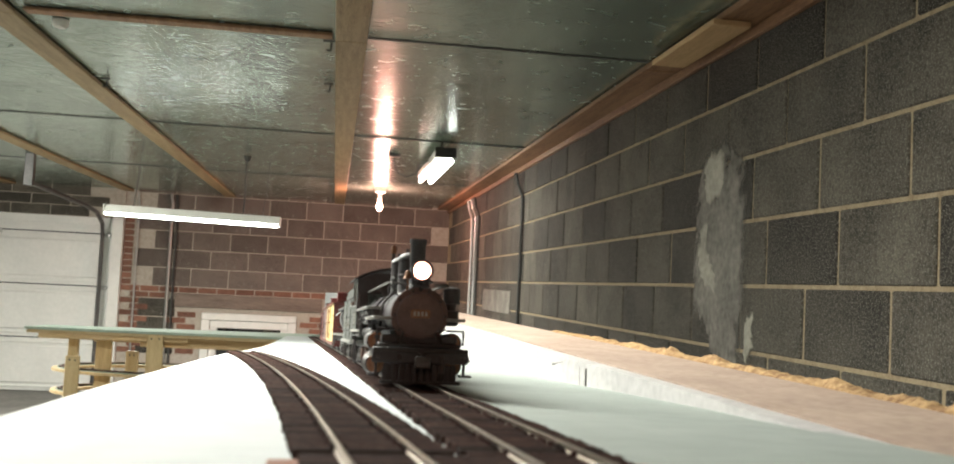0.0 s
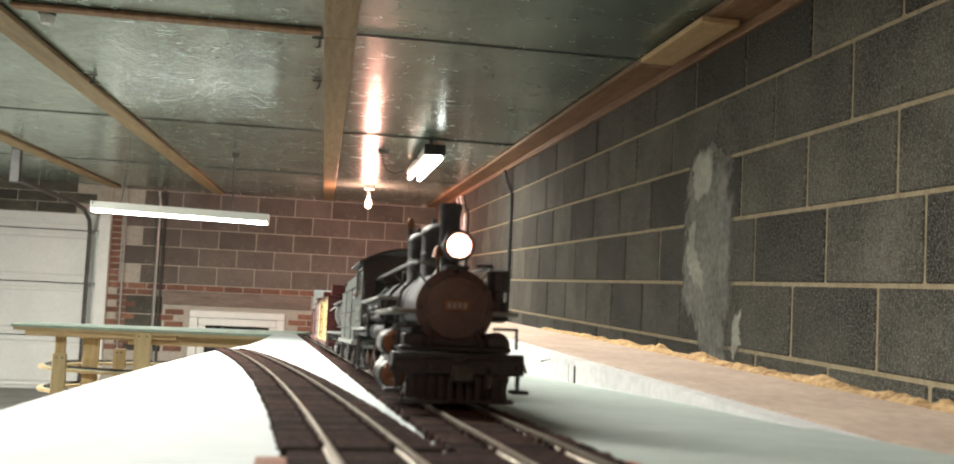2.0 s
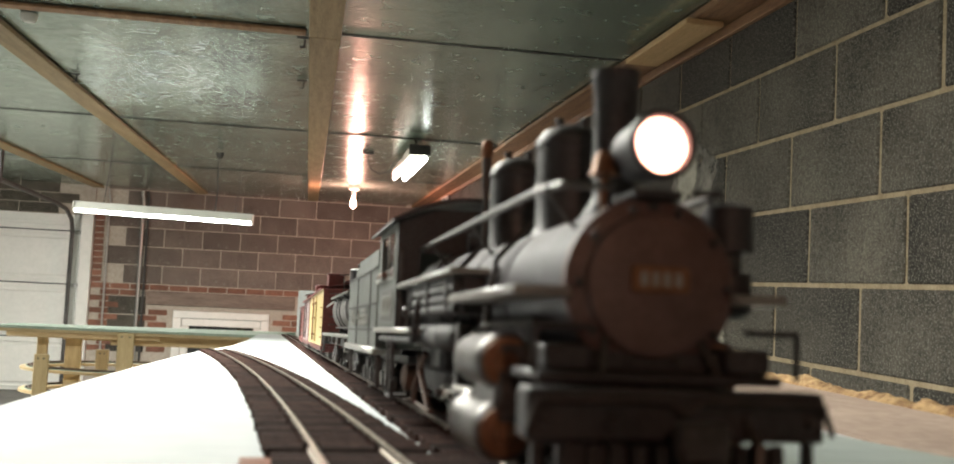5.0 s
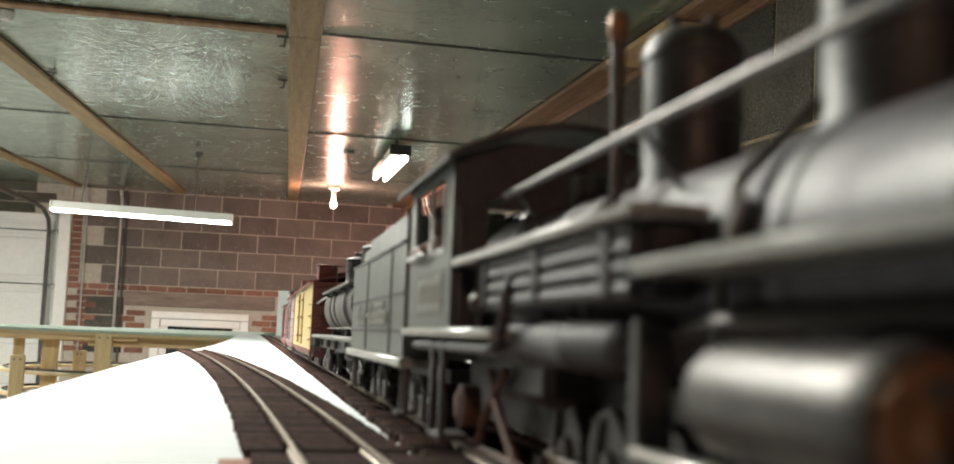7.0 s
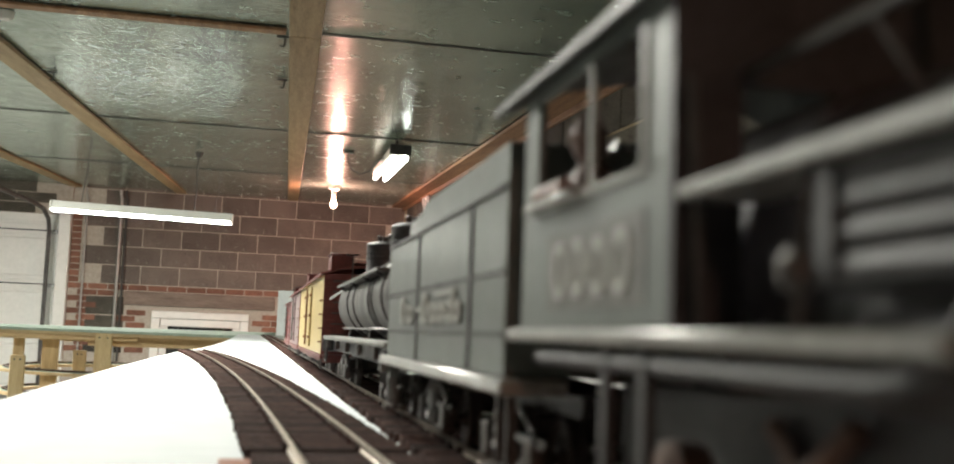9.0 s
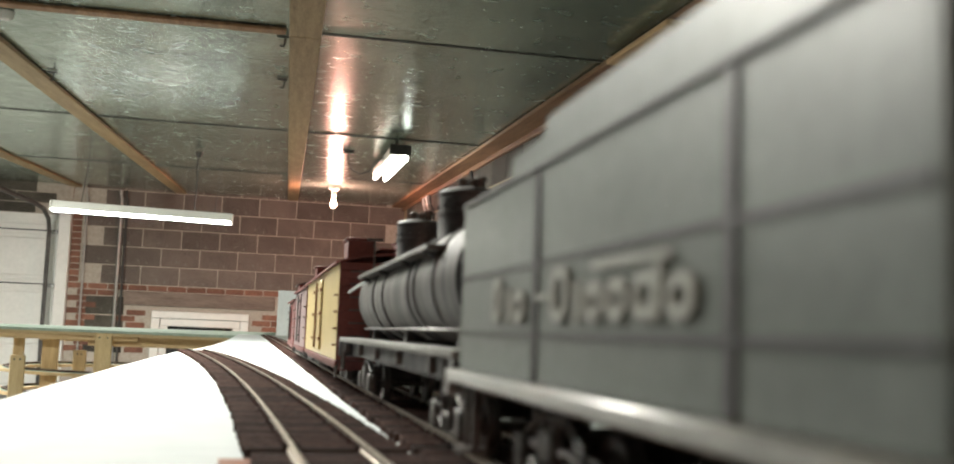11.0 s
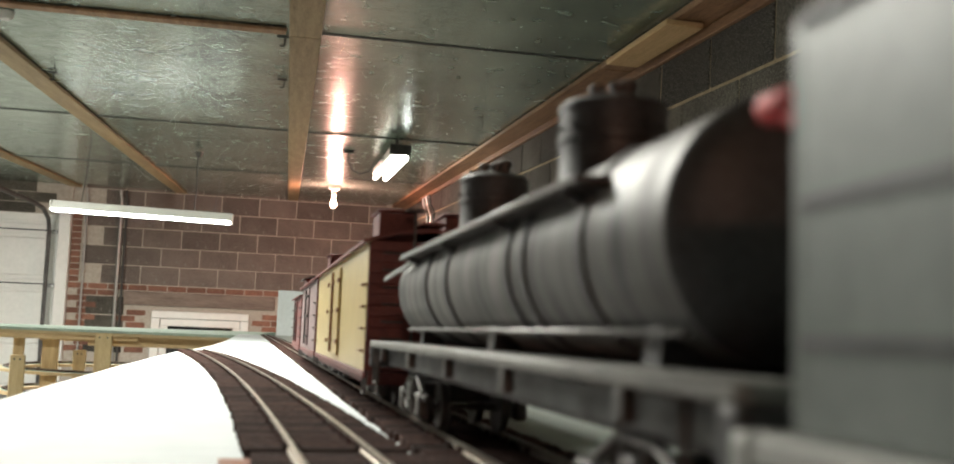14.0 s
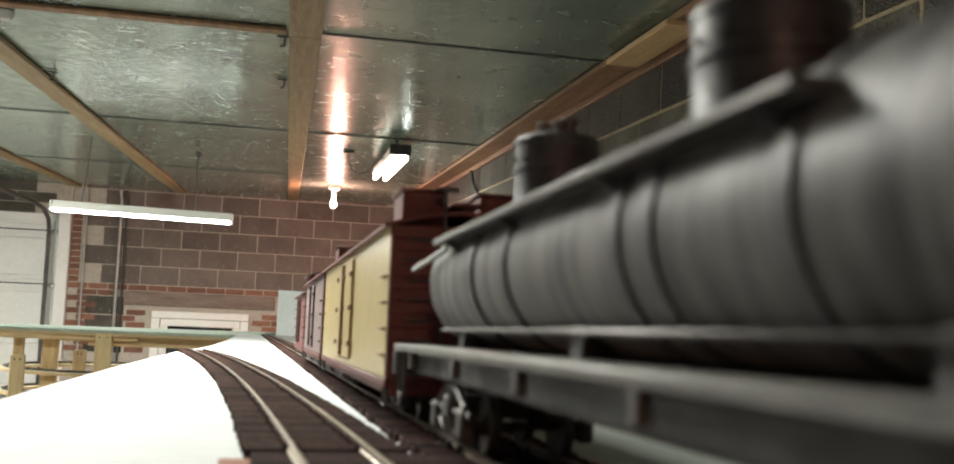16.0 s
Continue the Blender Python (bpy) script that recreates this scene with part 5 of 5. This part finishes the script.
for s in (-1, 1):
    boxes("side_board", EDGE_T, tank, (s * 0.0135, s * 0.0260, -0.001, KL + 0.001, 0.0252, 0.0274), bevel=0.0004, label="weathered grey side board, darkened for shade")
    boxes("top_walk", DARKMETAL, tank, (s * 0.0150, s * 0.0225, 0.057, 0.240, 0.0556, 0.0572), bevel=0.0003, label="narrow dark walkway beside the domes")
    for y in (0.066, 0.112, 0.170, 0.226):
        made("walk_bracket", lambda bm: rod(bm, (s * 0.0150, y, 0.0520), (s * 0.0215, y, 0.0558), 0.0009, 6), BLACK, tank)
    for y in (0.042, 0.137, 0.232):
        made("saddle", lambda bm: prism(bm, [(s * 0.006, 0.0262), (s * 0.0145, 0.0262), (s * 0.0138, 0.0338), (s * 0.0110, 0.0325)], y, y + 0.006), BLACK, tank)
    for y in (0.028, 0.085, 0.138, 0.192, 0.250):
        boxes("board_bracket", DARKMETAL, tank, (s * 0.0235, s * 0.0258, y, y + 0.0030, 0.0205, 0.0251), bevel=0.0004)
    boxes("sill", BLACK, tank, (s * 0.0195, s * 0.0170, 0.002, KL - 0.002, 0.0185, 0.0251), bevel=0.0004)
    for y in (0.004, KL - 0.013):
        made("stirrup", lambda bm: tube_path(bm, [(s * 0.0245, y, 0.025), (s * 0.0245, y, 0.012), (s * 0.0245, y + 0.009, 0.012), (s * 0.0245, y + 0.009, 0.025)], 0.0007, 6), DARKMETAL, tank)
# Pale strips given dark metal, for the shade at the car's near end
for s in (-1, 1):
    boxes("tank_strip", DARKMETAL, tank, (s * 0.0150, s * 0.0168, 0.030, KL - 0.030, 0.0316, 0.0327), bevel=0.0004, label="narrow grey strip low on the tank")
boxes("center_sill", BLACK, tank, (-0.007, 0.007, -0.001, KL + 0.001, 0.0150, 0.0260))
for y in (-0.0015, KL - 0.003):
    boxes("end_beam", BLACK, tank, (-0.0260, 0.0260, y, y + 0.0045, 0.0175, 0.0251), bevel=0.0005)
truck(tank, 0.045)
truck(tank, KL - 0.045)
coupler(tank, 0.0, -1)
coupler(tank, KL, 1)


def house_car(name, y0, length, side_mat, end_mat, label, top=0.0680, base=0.0150, boards=14, door=(0.4, 0.6), hatches=False, cupola=False, hinge_mat=BRASS):
    car = thing(name, LAY, label, "model train")
    MOVERS.append((car, y0))
    w = 0.0258
    for s in (-1, 1):
        n = boards * 2
        bw = (length - 0.004) / n
        side = boxes("side_panel", side_mat, car, (s * w, s * (w - 0.0012), 0.002, length - 0.002, base, top), bevel=0.0003)
        d0, d1 = door[0] * length, door[1] * length
        dr = boxes("door", side_mat, side, (s * (w + 0.0014), s * w, d0, (d0 + d1) / 2 - 0.0004, base + 0.003, top - 0.004), (s * (w + 0.0014), s * w, (d0 + d1) / 2 + 0.0004, d1, base + 0.003, top - 0.004), bevel=0.0004)
        for y in (d0, d1, (d0 + d1) / 2):
            for z in (base + 0.010, (base + top) / 2, top - 0.011):
                made("hinge", lambda bm: box(bm, s * (w + 0.0023), s * (w + 0.0010), y - 0.0035, y + 0.0035, z - 0.0011, z + 0.0011, bevel=0.0003), hinge_mat, dr)
        made("door_bar", lambda bm: (rod(bm, (s * (w + 0.0022), (d0 + d1) / 2, base + 0.004), (s * (w + 0.0022), (d0 + d1) / 2, top - 0.005), 0.0007, 6)), hinge_mat, dr)
        boxes("side_sill", end_mat, side, (s * (w + 0.0004), s * (w - 0.001), 0.0, length, base - 0.0030, base - 0.0002), bevel=0.0003)
        for y in (0.004, length - 0.012):
            for z in (base + 0.008, base + 0.017, base + 0.026, base + 0.035):
                made("grab_iron", lambda bm: tube_path(bm, [(s * w, y, z), (s * (w + 0.0014), y, z), (s * (w + 0.0014), y + 0.008, z), (s * w, y + 0.008, z)], 0.0005, 6), hinge_mat, side)
        for y in (0.004, length - 0.012):
            made("stirrup", lambda bm: tube_path(bm, [(s * (w - 0.001), y, base - 0.002), (s * (w - 0.001), y, base - 0.009), (s * (w - 0.001), y + 0.008, base - 0.009), (s * (w - 0.001), y + 0.008, base - 0.002)], 0.0006, 6), DARKMETAL, car)
        made("truss_rod", lambda bm: tube_path(bm, [(s * 0.014, 0.03, base - 0.003), (s * 0.014, length * 0.4, 0.0065), (s * 0.014, length * 0.6, 0.0065), (s * 0.014, length - 0.03, base - 0.003)], 0.0006, 6), DARKMETAL, car)
    for y in (0.0, length - 0.0018):
        end = boxes("end_wall", end_mat, car, (-w + 0.0002, w - 0.0002, y + 0.0005, y + 0.0013, base, top))
        for k in range(12):
            boxes("plank", end_mat, end, (-w + 0.0002, w - 0.0002, y, y + 0.0018, base + k * (top - base) / 12, base + (k + 1) * (top - base) / 12 - 0.0002), bevel=0.00025)
        made("end_ladder", lambda bm: [rod(bm, (-0.020, y + (-0.001 if y < 0.01 else 0.0028), z), (-0.011, y + (-0.001 if y < 0.01 else 0.0028), z), 0.0005, 6) for z in [base + 0.006 + 0.007 * k for k in range(7)]], DARKMETAL, car)
    made("roof", lambda bm: fill_roof(bm, 0.0285, top, 0.0058, -0.0015, length + 0.0015, n=4), end_mat, car)
    boxes("running_board", end_mat, car, (-0.005, 0.005, -0.004, length + 0.004, top + 0.0070, top + 0.0082), bevel=0.0002)
    boxes("floor_frame", end_mat, car, (-0.024, 0.024, 0.001, length - 0.001, base - 0.0055, base - 0.0003))
    if hatches:
        for y in (0.006, length - 0.034):
            for x0, x1 in ((-0.0215, -0.0065), (0.0065, 0.0215)):
                boxes("ice_hatch", end_mat, car, (x0, x1, y, y + 0.022, top + 0.0005, top + 0.0125), (x0 - 0.001, x1 + 0.001, y - 0.001, y + 0.023, top + 0.0125, top + 0.0138), bevel=0.0005)
    if cupola:
        boxes("cupola", end_mat, car, (-0.0195, 0.0195, length * 0.30, length * 0.62, top + 0.001, top + 0.0185), bevel=0.0005)
        made("cupola_roof", lambda bm: fill_roof(bm, 0.0225, top + 0.0185, 0.004, length * 0.27, length * 0.65, n=6), DARKMETAL, car)
        made("chimney", lambda bm: lathe(bm, (0.008, length * 0.78, top), (0.008, length * 0.78, top + 0.018), [(0, 0.0016), (0.8, 0.0016), (0.82, 0.0026), (1, 0.0022)], 12), DARKMETAL, car)
    made("brake_wheel", lambda bm: (rod(bm, (-0.008, -0.004, base), (-0.008, -0.004, top + 0.012), 0.0006, 6), lathe(bm, (-0.008, -0.004, top + 0.012), (-0.008, -0.004, top + 0.0128), [(0, 0.0045), (1, 0.0045)], 14)), DARKMETAL, car)
    truck(car, 0.036)
    truck(car, length - 0.036)
    coupler(car, 0.0, -1)
    coupler(car, length, 1)
    return car


house_car("refrigerator_car", 1.270, 0.292, YELLOW, OXIDE, "yellow-sided model refrigerator car with oxide red ends and roof", hatches=True, door=(0.40, 0.62), boards=24)
house_car("boxcar", 1.579, 0.195, MAUVE, OXIDE, "faded purple-brown model boxcar with sliding door", door=(0.42, 0.60), hinge_mat=DARKMETAL, boards=18)
house_car("caboose", 1.793, 0.150, OXIDE, OXIDE, "dark red model caboose with a cupola", top=0.062, cupola=True, door=(0.44, 0.52), hinge_mat=DARKMETAL, boards=12)

# Pieces: ties, blocks, bricks
tie_me = bpy.data.meshes.new("tie")
tb = bmesh.new()
box(tb, -0.0228, 0.0228, -0.0018, 0.0018, -0.0052, -0.0020, bevel=0.0003)
for sx in (-GAUGE, GAUGE):
    for d in (-0.0016, 0.0016):
        box(tb, sx + d - 0.0007, sx + d + 0.0007, -0.0011, 0.0011, -0.0021, -0.0009)
tb.to_mesh(tie_me)
tb.free()
tie_me.materials.append(TIE)
rnd = random.Random(2)
STEP = 0.0078


def ties(parent, line, y0, y1, split):
    """Ties under a track: singly over the near stretch, joined beyond it."""
    far = bmesh.new()
    y = y0
    while y < y1:
        e = 0.004
        turn = math.degrees(math.atan2(line(y - e) - line(y + e), 2 * e))
        m = pose(line(y) + rnd.uniform(-0.0007, 0.0007), y + rnd.uniform(-0.0004, 0.0004), 0, 0, 0, turn + rnd.uniform(-1.8, 1.8))
        if split[0] < y < split[1]:
            t = new("tie", tie_me)
            t.parent = parent
            t.matrix_basis = m
        else:
            n0 = len(far.verts)
            far.from_mesh(tie_me)
            far.verts.ensure_lookup_table()
            bmesh.ops.transform(far, matrix=m, verts=far.verts[n0:])
        y += STEP
    if len(far.verts):
        tagged(part("tie_row", far, TIE, parent), kind="stuff")
    else:
        far.free()


ties(main_track, lambda y: XT, 0.268, 4.45, (0.15, 1.5))
ties(side_track, div, 0.272, 1.325, (0.15, 1.33))
long_me = bpy.data.meshes.new("switch_tie")
tb = bmesh.new()
box(tb, -0.046, 0.046, -0.0021, 0.0021, -0.0052, -0.0024, bevel=0.0003)
tb.to_mesh(long_me)
tb.free()
long_me.materials.append(TIE)
for k in range(27):
    t = new("switch_tie", long_me)
    t.parent = main_track
    t.matrix_basis = pose(0.0480, 0.060 + k * STEP, 0, 0, 0, rnd.uniform(-0.8, 0.8))

for k in range(-1, 6):
    z0, z1 = K0 + k * BH + 0.005, min(K0 + (k + 1) * BH - 0.005, ZC + 0.12)
    off = BOND[k] * BL
    me = piece_mesh("block", BL - 0.013, z1 - z0 - 0.002, 0.03, BLOCK)
    for n in range(-4, 20):
        y = 2.96 + off + n * BL - BL / 2
        if 1.2 < y < YB - 0.15:
            b = new("block", me)
            b.parent = wall_east
            b.matrix_basis = pose(XR - rnd.uniform(0, 0.003), y, (z0 + z1) / 2, 0, 0, rnd.uniform(-0.15, 0.15))
for k in range(0, 6):
    z0, z1 = K0 + k * BH + 0.005, min(K0 + (k + 1) * BH - 0.005, ZC + 0.12)
    off = 0 if k % 2 else BL / 2
    me = piece_mesh("block", BL - 0.010, z1 - z0, 0.03, BLOCK_B, along="x")
    for n in range(-8, 4):
        x = 0.2618 + off + n * BL - BL / 2
        if -2.1 < x < XR - 0.1:
            b = new("block", me)
            b.parent = wall_north
            b.matrix_basis = pose(x, YB - rnd.uniform(0, 0.003), (z0 + z1) / 2)
me = piece_mesh("brick", 0.195, 0.057, 0.03, BRICK, 0.002, along="x")
for r in range(11):
    z = K0 - 0.034 - r * 0.067
    for n in range(13):
        x = -2.2 + n * 0.205 + (0.1 if r % 2 else 0)
        if -1.72 - 0.1 < x < -0.02 and 0.935 < z < 1.15 or -1.53 < x < -0.28 and z < 0.96 or -2.1 < x < -1.72 and r > 1:
            continue
        b = new("brick", me)
        b.parent = wall_north
        b.matrix_basis = pose(x, YB - rnd.uniform(0, 0.003), z)
me = piece_mesh("block", BL - 0.010, 0.105, 0.03, BLOCK, along="x")
for r in range(3):
    for n in range(7):
        x = -5.1 + 0.2 + n * BL + (BL / 2 if r % 2 else 0)
        if x < -2.5:
            b = new("block", me)
            b.parent = door_header
            b.matrix_basis = pose(x, YB - 0.036 - rnd.uniform(0, 0.003), 1.957 + r * 0.113)
me = piece_mesh("brick", 0.10, 0.057, 0.03, BRICK, 0.002, along="x")
for r in range(11):
    b = new("brick", me)
    b.parent = wall_north
    b.matrix_basis = pose(-2.245, YB - rnd.uniform(0, 0.003), K0 + 0.034 + r * 0.067)
me = piece_mesh("block", BL - 0.011, BH - 0.011, 0.03, BLOCK, along="x")
for r in range(3):
    b = new("block", me)
    b.parent = wall_north
    b.matrix_basis = pose(-1.91, YB, K0 - 0.134 - BH / 2 - r * BH)

TRAVEL = [(0.0, 0.0), (1.0, 0.0805), (2.0, 0.161), (3.0, 0.242), (4.2, 0.338), (5.3, 0.416), (6.5, 0.492), (7.0, 0.526), (8.0, 0.587), (9.0, 0.643), (10.0, 0.700), (11.3, 0.772), (12.5, 0.831), (13.0, 0.851), (13.6, 0.873), (14.3, 0.896), (15.0, 0.918), (16.0, 0.948)]


def gone(t):
    """How far the train has come by t seconds."""
    for (a, p), (b, q) in zip(TRAVEL, TRAVEL[1:]):
        if t <= b:
            return p + (q - p) * (t - a) / (b - a)
    return TRAVEL[-1][1]


def motions():
    times = [0.5 * i for i in range(33)]
    for ob, y in MOVERS:
        walk(ob, [(t, TRK @ pose(XT, y - gone(t), 0)) for t in times])
    fine = [0.1 * i for i in range(161)]
    for w, y, r in WHEELS:
        walk(w, [(t, pose(0, y, r, math.degrees(gone(t) / r))) for t in fine])
    for r in RODS:
        walk(r, [(t, pose(0, 0.0048 * math.cos(gone(t) / 0.0098), 0.0098 + 0.0048 * math.sin(gone(t) / 0.0098))) for t in fine])


motions()
